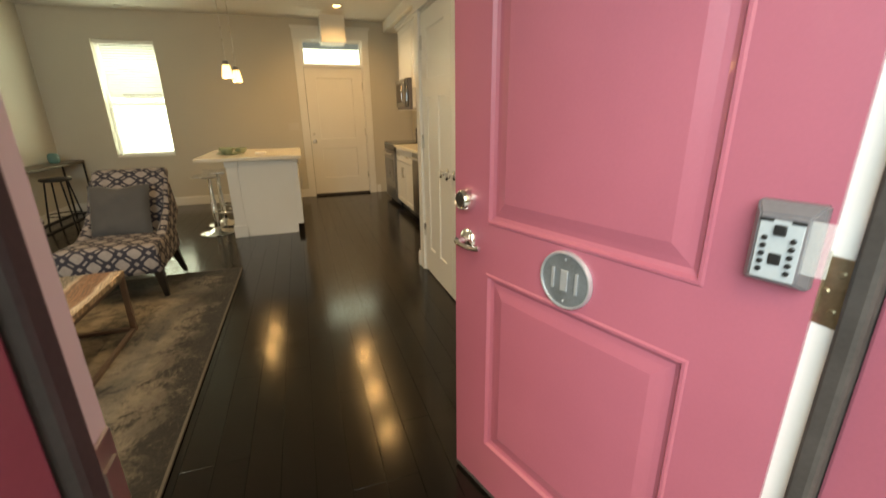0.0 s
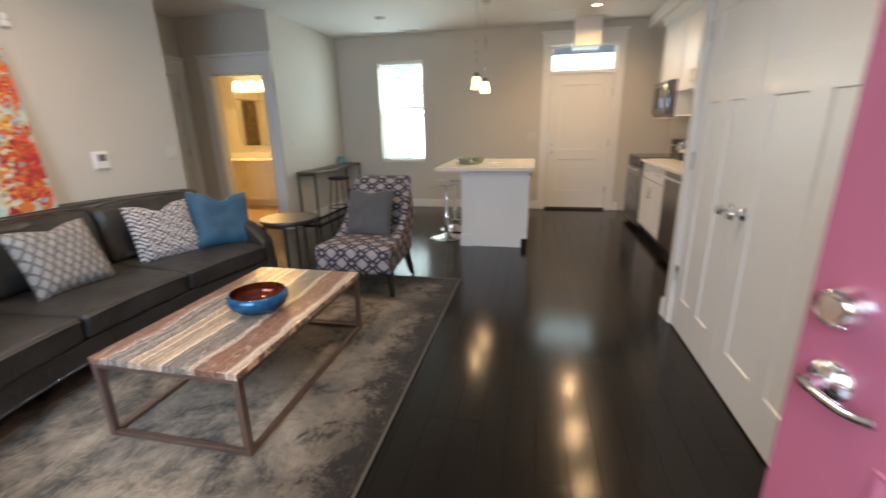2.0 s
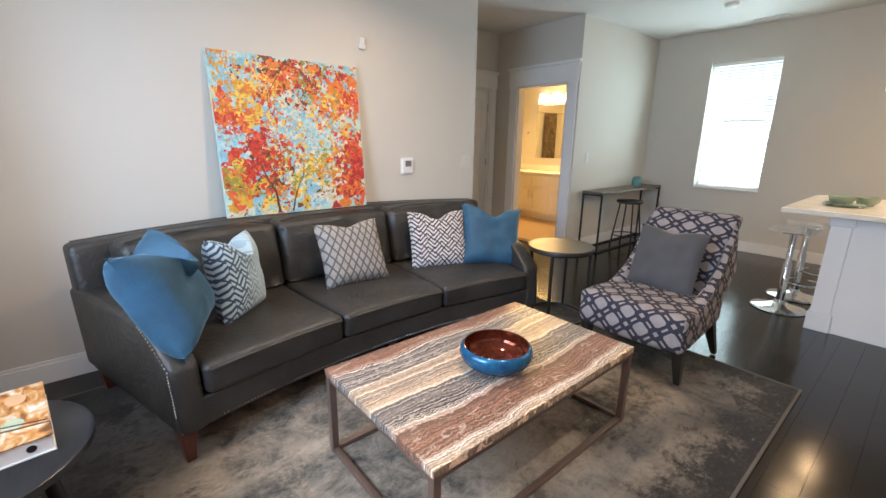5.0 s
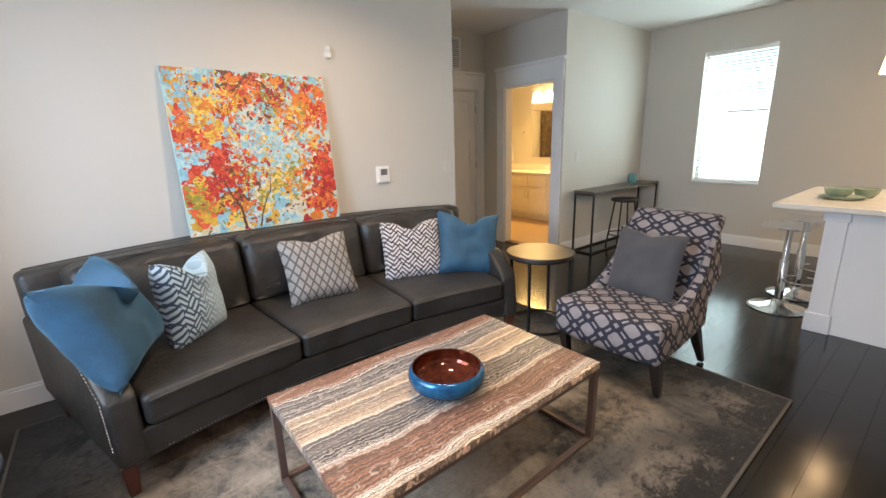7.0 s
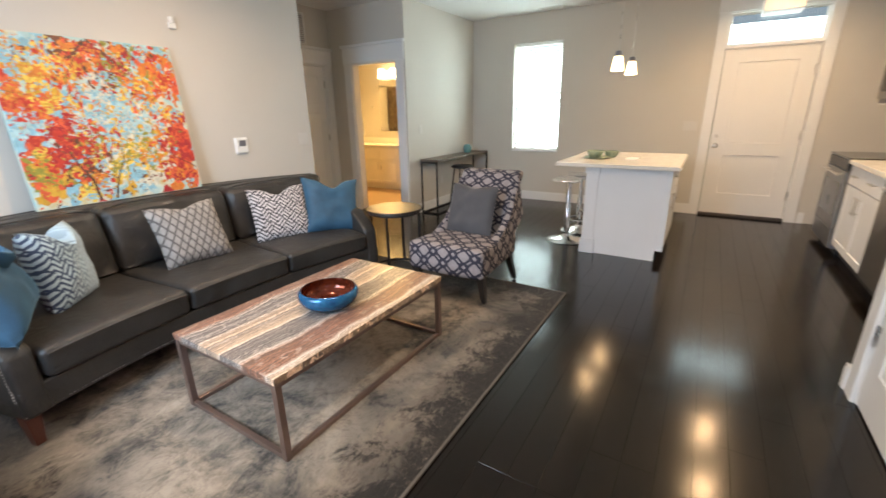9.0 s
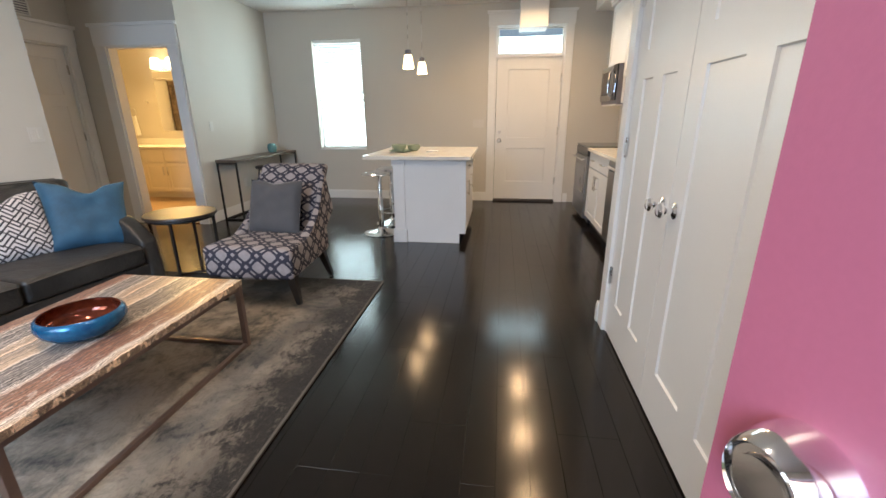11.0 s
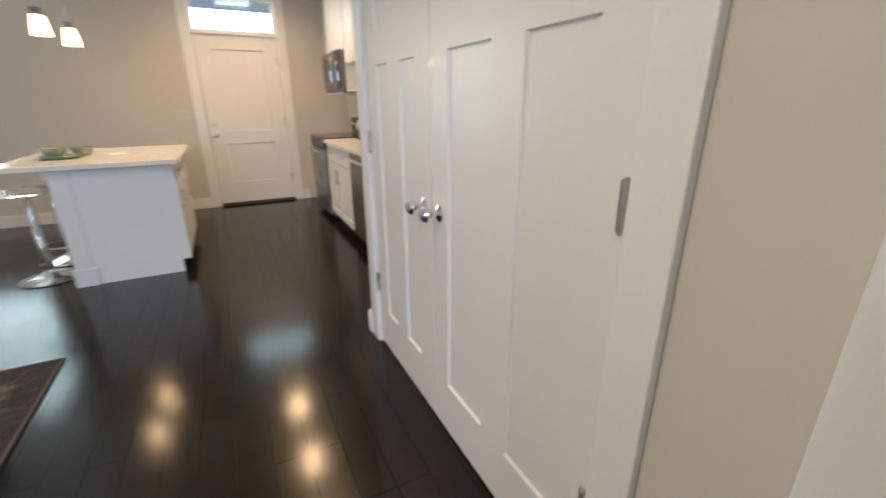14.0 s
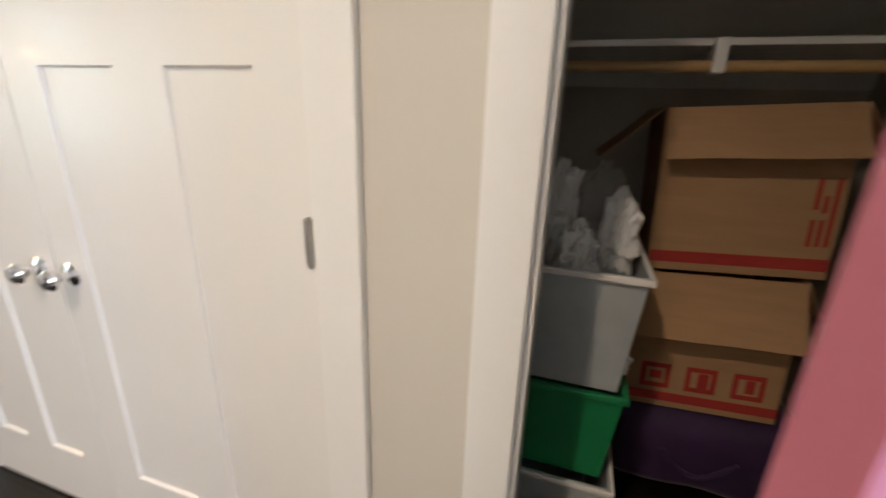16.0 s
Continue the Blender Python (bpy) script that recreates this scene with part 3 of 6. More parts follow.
# ---- setting ----
H = 2.75
solid("ground", box(-60, 60, -60, 60, -0.40, -0.30), GRASS, "dull green grass ground outside the apartment", "ground", kind="structure")
solid("porch_slab", box(-3.5, 3.0, -2.6, 0.28, -0.30, -0.02, 0.01), CONCRETE, "plain grey concrete entry porch slab", "pavement", kind="structure")
wall("wall_south", "x", 0.30, 0.45, -6.3, 2.6, -0.3, H, ((-0.125, 0.87, 0.0, 2.09), (-2.60, -0.90, 0.90, 2.35)), RED, "front wall painted rose red outside", "wall")
wall("wall_south_lining", "x", 0.451, 0.463, -6.3, 2.50, 0, H, ((-0.125, 0.87, 0.0, 2.09), (-2.60, -0.90, 0.90, 2.35)), WALL, "greige painted plasterboard inside the front wall")
wall("wall_west", "y", -3.43, -3.29, 0.463, 4.14, 0, H, (), WALL, "long greige painted living room wall", "wall")
wall("wall_hall_south", "x", 4.02, 4.14, -4.62, -3.43, 0, H, (), WALL, "greige painted end wall of the hall recess")
wall("wall_hall_west", "y", -4.62, -4.50, 4.14, 5.72, 0, H, ((4.80, 5.60, 0, 2.05),), WALL, "greige painted hall wall with a closed white door")
wall("wall_bath_south", "x", 5.72, 5.84, -6.3, -3.19, 0, H, ((-4.11, -3.335, 0, 2.05),), WALL, "greige painted wall with the open bathroom doorway")
wall("wall_dining_west", "y", -3.31, -3.19, 5.84, 7.60, 0, H, (), WALL, "greige painted dining side wall")
wall("wall_north", "x", 7.60, 7.78, -3.31, 2.15, 0, H, ((-2.475, -1.725, 0.77, 2.365), (0.265, 1.215, 0, 2.46)), WALL, "greige painted back wall with window and door")
wall("wall_kitchen_east", "y", 2.03, 2.15, 3.63, 7.60, 0, H, (), WALL, "greige painted kitchen wall behind the cabinets")
wall("wall_closets", "y", 1.06, 1.17, 0.463, 3.63, 0, H, ((0.70, 1.53, 0, 2.06), (1.955, 3.495, 0, 2.06)), WALL, "greige painted wall with two closet openings")
wall("wall_closet_end", "x", 3.51, 3.63, 1.17, 2.62, 0, H, (), WALL, "greige painted end wall of the closet block")
wall("wall_closet_divider", "x", 1.66, 1.76, 1.17, 2.50, 0, H, (), WALL, "greige painted partition between the closets")
wall("wall_closet_back", "y", 2.50, 2.62, 0.463, 3.51, 0, H, (), WALL, "greige painted back wall of the closets")
wall("wall_bath_west", "y", -6.30, -6.18, 5.84, 7.80, 0, H, (), WALL, "cream painted bathroom side wall")
wall("wall_bath_north", "x", 7.80, 7.92, -6.30, -3.31, 0, H, (), WALL, "cream painted bathroom back wall")
wall("wall_bath_east", "y", -3.45, -3.335, 5.845, 7.80, 0, H, (), WALL, "cream painted inner bathroom wall")
solid("ceiling", box(-6.3, 2.62, 0.30, 7.92, H, H + 0.12), CEIL, "smooth white painted ceiling", "ceiling", kind="structure")
solid("bulkhead", box(1.58, 2.03, 3.63, 7.60, 2.60, H, 0.004), CEIL, "white painted ceiling bulkhead over the wall cabinets", "bulkhead", kind="structure")
solid("duct_box", box(0.57, 0.93, 7.22, 7.59, 2.375, H, 0.004), CEIL, "white painted boxed duct hanging over the back door", "duct box", kind="structure")
solid("floor_bathroom", box(-6.18, -3.45, 5.72, 7.80, -0.1, 0.004), TANTILE, "tan tiled bathroom floor", "floor", kind="structure")
subfloor = solid("floor", box(-4.62, 2.62, 0.30, 7.78, -0.12, -0.004), FLOORM, "glossy espresso-stained hardwood plank floor", "floor", kind="structure")


def trim(name, bm, label, category="trim"):
    return solid(name, bm, TRIM, label, category, kind="structure")


def base_run(x0, x1, y0, y1, h=0.135):
    dx, dy = (x1 - x0) < (y1 - y0), (x1 - x0) > (y1 - y0)
    bm = box(x0, x1, y0, y1, 0.0, h - 0.02, 0.002, 1)
    bm2 = box(x0 + 0.004 * dx, x1 - 0.004 * dx, y0 + 0.004 * dy, y1 - 0.004 * dy, h - 0.02, h, 0.003, 2)
    return trim("baseboard", add(bm, bm2), "white painted wooden baseboard", "baseboard")


base_run(-3.29, -3.274, 0.463, 4.14)
base_run(-3.29, -0.24, 0.463, 0.479)
base_run(-3.19, -3.174, 5.73, 7.60)
base_run(-3.174, 0.16, 7.584, 7.60)
base_run(1.335, 1.40, 7.584, 7.60)
base_run(1.030, 1.046, 3.606, 3.650)
base_run(1.046, 1.30, 3.63, 3.650)
base_run(1.044, 1.06, 1.615, 1.845)
base_run(-6.18, -3.45, 7.784, 7.80)
base_run(-4.50, -4.484, 4.14, 4.69)


def jambs_x(a, b, y0, y1, top, t=0.018):
    bm = box(a, a + t, y0, y1, 0, top - t, 0.001, 1)
    add(bm, box(b - t, b, y0, y1, 0, top - t, 0.001, 1))
    return add(bm, box(a, b, y0, y1, top - t, top, 0.001, 1))


def swapped(bm):
    bm.transform(Matrix(((0, 1, 0, 0), (1, 0, 0, 0), (0, 0, 1, 0), (0, 0, 0, 1))))
    return bm




def casing(name, label, axis, face, a, b, top, w, head, into, wall_span, jamb=0.018, extra=()):
    """Casing and jambs of an opening, board by board. axis: the way the wall runs."""
    t = thing(name, (((a + b) / 2, face, 0) if axis == "x" else (face, (a + b) / 2, 0)), label, "door casing", kind="structure")

    def board(kind, c, y, z, bevel):
        y = sorted(y)
        bm = box(c[0], c[1], y[0], y[1], z[0], z[1], bevel)
        part(kind, bm if axis == "x" else swapped(bm), TRIM, t)

    proud = 0.022
    board("side_board", (a - w, a), (face, face + into * proud), (0, top), 0.003)
    board("side_board", (b, b + w), (face, face + into * proud), (0, top), 0.003)
    board("head_board", (a - w - 0.01, b + w + 0.01), (face, face + into * (proud + 0.006)), (top, top + head - 0.035), 0.003)
    board("cap", (a - w - 0.03, b + w + 0.03), (face, face + into * (proud + 0.028)), (top + head - 0.035, top + head), 0.006)
    board("jamb", (a, a + jamb), wall_span, (0, top - jamb), 0.001)
    board("jamb", (b - jamb, b), wall_span, (0, top - jamb), 0.001)
    board("head_jamb", (a, b), wall_span, (top - jamb, top), 0.001)
    for kind, c, y, z in extra:
        board(kind, c, y, z, 0.003)
    return t


casing("bath_door_casing", "white painted casing round the bathroom doorway", "x", 5.72, -4.11, -3.335, 2.05, 0.125, 0.235, -1, (5.72, 5.84))
casing("hall_door_casing", "white painted casing round the hall door", "y", -4.50, 4.80, 5.60, 2.05, 0.10, 0.215, 1, (-4.62, -4.50))
casing("back_door_casing", "white painted casing round back door and transom", "x", 7.60, 0.265, 1.215, 2.46, 0.105, 0.19, -1, (7.60, 7.78), 0.012,
       (("transom_bar", (0.277, 1.203), (7.61, 7.75), (2.062, 2.098)),))
casing("closet_casing", "white painted casing round the closet doors", "y", 1.06, 1.955, 3.495, 2.06, 0.103, 0.20, -1, (1.06, 1.17), 0.012)
casing("storage_casing", "white painted casing round the open storage closet", "y", 1.06, 0.70, 1.53, 2.06, 0.095, 0.20, -1, (1.06, 1.17), 0.012)
solid("bath_threshold", box(-4.09, -3.353, 5.72, 5.84, 0.0, 0.012, 0.003), MAHOG, "dark wooden bathroom threshold", "threshold", kind="structure")

# front door frame: white jamb, dark weatherstrip, red brickmould outside
fj = jambs_x(-0.125, 0.87, 0.434, 0.480, 2.09, 0.035)
frame_1 = trim("door_frame", fj, "white painted front door frame", "door frame")
ws = bmesh.new()
for x0, x1 in ((-0.125, -0.075), (0.815, 0.87)):
    add(ws, box(x0, x1, 0.398, 0.432, 0, 2.05, 0.008))
solid("weatherstrip", ws, RUBBER, "dark worn weatherstrip on the front door frame", "weatherstrip", kind="structure")
em = bmesh.new()
for x0, x1 in ((-0.24, -0.085), (0.832, 0.99)):
    add(em, box(x0, x1, 0.275, 0.397, 0, 2.15, 0.006))
solid("exterior_trim", em, RED, "rose red painted trim outside the front door", "trim", kind="structure")
solid("threshold", box(-0.09, 0.835, 0.31, 0.47, -0.02, 0.014, 0.004), BRONZE, "worn bronze metal front door threshold", "threshold", kind="structure")
strike = solid("strike_plate", add(box(-0.090, -0.087, 0.436, 0.478, 0.90, 1.06, 0.001), add(box(-0.0875, -0.084, 0.446, 0.470, 0.93, 0.965), box(-0.0875, -0.084, 0.446, 0.470, 1.0, 1.035))), NICKEL, "brushed metal strike plate on the door frame", "strike plate")

# front window that lights the living room
fw = thing("window_2", (-1.75, 0.37, 0.90), "white framed front window", "window", kind="structure")
b = bmesh.new()
for c in ((-2.60, -2.55, 0.90, 2.35), (-0.95, -0.90, 0.90, 2.35), (-2.55, -0.95, 0.90, 0.95), (-2.55, -0.95, 2.30, 2.35), (-1.775, -1.725, 0.95, 2.30)):
    add(b, box(c[0], c[1], 0.34, 0.40, c[2], c[3], 0.004))
part("window_frame", b, TRIM, fw)

# ---- back window with its blind ----
w1 = thing("window_1", (-2.1, 7.66, 0.77), "white sash window with lowered white slat blind", "window", kind="structure")
X0, X1, Z0, Z1 = -2.475, -1.725, 0.77, 2.365
b = bmesh.new()
for c in ((X0, X0 + 0.04, Z0, Z1), (X1 - 0.04, X1, Z0, Z1), (X0 + 0.04, X1 - 0.04, Z0, Z0 + 0.05), (X0 + 0.04, X1 - 0.04, Z1 - 0.05, Z1), (X0 + 0.04, X1 - 0.04, 1.50, 1.555)):
    add(b, box(c[0], c[1], 7.715, 7.76, c[2], c[3], 0.004))
part("window_frame", b, TRIM, w1)
part("window_sill", box(X0, X1, 7.585, 7.715, Z0, Z0 + 0.018, 0.004), TRIM, w1)
for z0, z1 in ((Z0 + 0.05, 1.50), (1.555, Z1 - 0.05)):
    p = part("pane", box(X0 + 0.04, X1 - 0.04, 7.735, 7.741, z0, z1), CLEAR, w1)
    p.visible_shadow = False
blind = thing("window_blind", (-2.1, 7.66, 2.34), "white slat blind lowered over the window", "window blind")
part("headrail", box(X0 + 0.006, X1 - 0.006, 7.635, 7.675, 2.315, 2.362, 0.004), WHITEP, blind)
slat_bm = box(-0.365, 0.365, -0.016, 0.016, -0.0012, 0.0012, m=pose(0, 0, 0, -22, 0, 0))
slat_mesh = finish("slat", slat_bm, WHITEP)
z = 0.815
while z < 2.30:
    s = new("slat", slat_mesh)
    s.location = (-2.1, 7.655, z)
    s.parent = blind
    s.matrix_parent_inverse = world_of(blind).inverted()
    z += 0.034
part("bottom_rail", box(X0 + 0.01, X1 - 0.01, 7.642, 7.668, 0.790, 0.806, 0.003), WHITEP, blind)
for x in (-2.35, -1.85):
    part("ladder_cord", rod((x, 7.655, 0.80), (x, 7.655, 2.32), 0.0015, 6), WHITEP, blind)

# neighbouring house outside the back window
nh = thing("neighbour_house", (-2.4, 13.5, -0.3), "pale sided neighbouring house beyond the window", "house")
part("wall", box(-11, -1.4, 13.0, 18, -0.3, 2.4), SIDING, nh)
part("roof", box(-11.4, -1.1, 12.5, 18.5, 2.4, 2.6, 0.02), CONCRETE, nh)
for x in (-5.4, -3.4):
    wn = part("window", box(x - 0.5, x + 0.5, 12.96, 13.02, 0.9, 1.9), PEWTER, nh)
    part("sill", box(x - 0.58, x + 0.58, 12.93, 13.0, 0.8, 0.9), TRIM, wn)

# ---- doors ----


def hinge(name, x0, x1, y0, y1, z, parent, h=0.10):
    cx, cy = (x0 + x1) / 2, (y0 + y1) / 2
    bm = box(x0, x1, y0, y1, z - h / 2, z + h / 2, 0.002)
    return part(name, bm, NICKEL, parent, "brushed nickel hinge")


# back door and transom
d2 = solid("door_2", panelled(0.914, 2.03, 0.045, ((0.17, 0.744, 0.92, 1.87), (0.17, 0.744, 0.27, 0.765)), 0.013, 0.014), DOORW, "closed white panelled back door under a transom", "door", kind="structure")
d2.matrix_basis = pose(0.283, 7.635, 0.032)
for z, r in ((0.915, 0.030), (1.035, 0.024)):
    m = pose(0.343, 7.635, z, 90)
    k = part("door_knob" if z < 1 else "deadbolt", lathe(((0, 0), (r + 0.004, 0), (r + 0.004, 0.008), (0.012, 0.014), (0.012, 0.035), (r * 0.8, 0.045), (r * 0.85, 0.058), (0, 0.066)) if z < 1 else ((0, 0), (r, 0), (r * 0.9, 0.016), (0, 0.018)), n=20, m=m), NICKEL, d2, "satin nickel door hardware", True)
for z in (0.32, 1.05, 1.78):
    hinge("hinge", 1.180, 1.204, 7.612, 7.634, z, d2, 0.115)
solid("back_door_sill", box(0.277, 1.203, 7.57, 7.74, 0.0, 0.031, 0.005), RUBBER, "dark bronze metal back door sill", "threshold", kind="structure")
tr = thing("transom", (0.74, 7.68, 2.1), "clear glass transom over the back door", "window", kind="structure")
b = bmesh.new()
for c in ((0.277, 0.305, 2.098, 2.448), (1.175, 1.203, 2.098, 2.448), (0.305, 1.175, 2.098, 2.118), (0.305, 1.175, 2.428, 2.448)):
    add(b, box(c[0], c[1], 7.65, 7.70, c[2], c[3], 0.003))
part("window_frame", b, TRIM, tr)
p = part("pane", box(0.305, 1.175, 7.672, 7.678, 2.118, 2.428), CLEAR, tr)
p.visible_shadow = False

# hall door
d3 = solid("door_3", panelled(0.758, 2.02, 0.036, ((0.11, 0.648, 1.52, 1.90), (0.11, 0.33, 0.24, 1.40), (0.428, 0.648, 0.24, 1.40))), DOORW, "closed white three-panel hall door", "door", kind="structure")
d3.matrix_basis = pose(-4.530, 4.821, 0.008, 0, 0, 90)
part("door_knob", lathe(((0, 0), (0.03, 0), (0.03, 0.008), (0.011, 0.014), (0.011, 0.03), (0.026, 0.04), (0.027, 0.055), (0, 0.062)), n=20, m=pose(-4.53, 4.885, 0.92, 0, 90)), CHROME, d3, "chrome door knob", True)
for z in (0.3, 1.07, 1.80):
    hinge("hinge", -4.53, -4.514, 5.572, 5.586, z, d3)

# closet double doors
for name, y0, y1, panels, ky, hy in (
        ("door_4", 1.970, 2.806, ((0.112, 0.334), (0.474, 0.714)), 2.745, 1.974),
        ("door_5", 2.812, 3.482, ((0.127, 0.279), (0.409, 0.547)), 2.872, 3.486)):
    w = y1 - y0
    ps = [(a, b2, 0.22, 1.435) for a, b2 in panels] + [(panels[0][0], panels[1][1], 1.565, 1.905)]
    d = solid(name, panelled(w, 2.03, 0.036, ps, 0.009, 0.006), DOORW, "closed glossy white three-panel closet door", "door", "closet doors", "structure")
    d.matrix_basis = Matrix(((0, 1, 0, 1.062), (1, 0, 0, y0), (0, 0, 1, 0.012), (0, 0, 0, 1)))
    part("door_knob", lathe(((0, 0), (0.033, 0), (0.033, 0.006), (0.024, 0.011), (0.012, 0.016), (0.011, 0.034), (0.018, 0.040), (0.029, 0.050), (0.030, 0.058), (0.022, 0.068), (0, 0.072)), n=24, m=pose(1.062, ky, 0.925, 0, -90)), CHROME, d, "chrome dummy knob on a round rose", True)
    for z in (0.372, 1.113, 1.84):
        bm = rod((1.054, hy, z - 0.05), (1.054, hy, z + 0.05), 0.0075)
        add(bm, box(1.0585, 1.0615, hy - 0.016, hy + 0.016, z - 0.048, z + 0.048))
        for q in (-0.055, 0.05):
            add(bm, lathe(((0, 0), (0.005, 0.001), (0.005, 0.004), (0, 0.005)), 1.054, hy, z + q, 10))
        part("hinge", bm, NICKEL, d, "brushed nickel butt hinge", True)

# front door, standing open inwards
DW = 0.91
D = Vector((math.cos(radians(73.0)), -math.sin(radians(73.0)), 0))
DM = Matrix(((D.x, -D.y, 0, 0.822 - DW * D.x), (D.y, D.x, 0, 0.466 - DW * D.y), (0, 0, 1, 0.012), (0, 0, 0, 1)))
door = solid("door_1", panelled(DW, 2.03, 0.045, ((0.155, 0.755, 1.0, 1.88), (0.155, 0.755, 0.20, 0.845)), 0.01, 0.02, True), RED, "open rose red panelled front door", "door", kind="structure")
door.matrix_basis = DM
door.data.materials.append(DOORW)
for f in door.data.polygons:              # white on the inside
    if f.center.y > 0.03:
        f.material_index = 1


def on_door(u, z, rx=90, out=0.0):
    """A pose on the door's outer face: z axis points out of the door."""
    return DM @ pose(u, -out, z - 0.012, rx)


part("deadbolt", lathe(((0, 0), (0.036, 0), (0.035, 0.010), (0.029, 0.030), (0.026, 0.034), (0.024, 0.030), (0.019, 0.030), (0.018, 0.034), (0, 0.034)), n=32, m=on_door(0.066, 1.072)), CHROME, door, "satin chrome deadbolt cylinder", True)
rose = part("handle_rose", lathe(((0, 0), (0.036, 0), (0.035, 0.006), (0.026, 0.014), (0.013, 0.018), (0.013, 0.045), (0, 0.047)), n=32, m=on_door(0.066, 0.945)), CHROME, door, "chrome lever rose", True)
lv = tube([(0.058, -0.043, 0), (0.075, -0.047, -0.001), (0.10, -0.050, -0.004), (0.13, -0.049, -0.006), (0.155, -0.046, -0.003), (0.17, -0.043, 0.002)], 0.0075, 10)
lv.transform(DM @ tm(0, 0, 0.933))
part("lever", lv, CHROME, rose, "curved chrome lever", True)
part("latch_plate", box(-0.0015, 0.0005, 0.010, 0.036, 0.88, 0.98, m=DM), NICKEL, door, "metal latch plate")
part("deadbolt_plate", box(-0.0015, 0.0005, 0.010, 0.036, 1.03, 1.09, m=DM), NICKEL, door, "metal deadbolt plate")
part("door_sweep", box(0.0, DW, -0.003, 0.0, 0.0, 0.012, m=DM), RUBBER, door, "dark door sweep strip")
for z in (0.30, 1.06, 1.80):
    part("hinge", add(rod(DM @ Vector((DW + 0.006, 0.049, z - 0.05)), DM @ Vector((DW + 0.006, 0.049, z + 0.05)), 0.007), box(DW, DW + 0.003, 0.006, 0.045, z - 0.05, z + 0.05, m=DM)), BRASS, door, "aged brass hinge", True)
# hinge leaf on the frame
for z in (1.06, 0.30, 1.80):
    bm = box(0.8325, 0.8352, 0.434, 0.479, z - 0.055, z + 0.055, 0.001, 1)
    for q in (-0.03, 0.0, 0.03):
        add(bm, lathe(((0, 0), (0.006, 0.0), (0.004, 0.002), (0, 0.002)), n=10, m=pose(0.8325, 0.447 + 0.015 * (q == 0), z + q, 0, -90)))
    solid("frame_hinge_leaf", bm, BRASS, "tarnished brass hinge leaf on the door frame", "hinge")

# oval number plaque
pl = part("plaque", lathe(((0, 0), (1.0, 0), (1.0, 0.006), (0.97, 0.008), (0, 0.008)), n=56, m=on_door(0.452, 0.930) @ Matrix.Diagonal((0.076, 0.074, 1, 1))), ALU_DARK, door, "oval cast metal number plaque")
part("rim", lathe(((0.90, 0.006), (0.92, 0.012), (0.97, 0.012), (1.005, 0.006), (1.0, 0.001)), n=56, m=on_door(0.452, 0.930) @ Matrix.Diagonal((0.076, 0.074, 1, 1))), ALU_LIGHT, pl, "light raised rim", True)
for u, w in ((-0.034, 0.008), (0.0, 0.020), (0.036, 0.008)):
    part("bar", box(u - w / 2, u + w / 2, -0.027, 0.027, 0.008, 0.012, 0.001, m=on_door(0.452, 0.930)), ALU_LIGHT, pl, "raised plain light bar")
for v in (-0.054, 0.054):
    part("screw", lathe(((0, 0.008), (0.003, 0.008), (0.002, 0.011), (0, 0.011)), n=12, m=on_door(0.452, 0.930) @ tm(0, v, 0)), ALU_LIGHT, pl, "small screw", True)

# key lockbox on the door
LB = on_door(0.860, 1.125)
kb = thing("key_lockbox", (0, 0, 0), "grey push-button key lockbox on the front door", "lockbox")
kb.matrix_basis = LB
bm = bmesh.new()
vs0 = [bm.verts.new(c) for c in ((-0.043, -0.065, 0), (0.043, -0.065, 0), (0.043, 0.065, 0), (-0.043, 0.065, 0))]
vs1 = [bm.verts.new(c) for c in ((-0.043, -0.065, 0.022), (0.043, -0.065, 0.022), (0.043, 0.065, 0.022), (-0.043, 0.065, 0.022))]
vs2 = [bm.verts.new(c) for c in ((-0.031, -0.055, 0.040), (0.031, -0.055, 0.040), (0.031, 0.048, 0.040), (-0.031, 0.048, 0.040))]
for a, c in ((vs0, vs1), (vs1, vs2)):
    for i in range(4):
        bm.faces.new((a[i], a[(i + 1) % 4], c[(i + 1) % 4], c[i]))
bm.faces.new(vs2), bm.faces.new(vs0[::-1])
bmesh.ops.bevel(bm, geom=bm.edges[:], offset=0.003, segments=2, affect="EDGES")
bm.transform(LB)
part("case", bm, PEWTER, kb)
part("keypad_plate", box(-0.028, 0.028, -0.052, 0.040, 0.040, 0.0425, 0.001, m=LB), KEYPAD, kb, "pale grey keypad plate")
for i in range(5):
    for x in (-0.018, 0.018):
        part("button", lathe(((0, 0.0425), (0.0042, 0.0425), (0.0038, 0.0465), (0, 0.047)), n=12, m=LB @ tm(x, 0.012 - i * 0.0125, 0)), BLACKP, kb, "black round button", True)
part("release_catch", box(-0.008, 0.008, 0.018, 0.034, 0.0425, 0.048, 0.002, m=LB), BLACKP, kb, "black release catch")
part("clear_button", box(-0.008, 0.008, -0.028, -0.010, 0.0425, 0.046, 0.002, m=LB), BLACKP, kb, "black square button")
for x in (-0.02, 0.02):
    part("print_bar", box(x - 0.009, x + 0.009, 0.037, 0.042, 0.0425, 0.0432, m=LB), BLACKP, kb, "dark printed bar")
part("cover_flap", box(0.030, 0.062, -0.035, 0.045, 0.036, 0.038, 0.0008, m=LB), ACRYL, kb, "clear plastic cover flap")

# ---- wall fittings ----


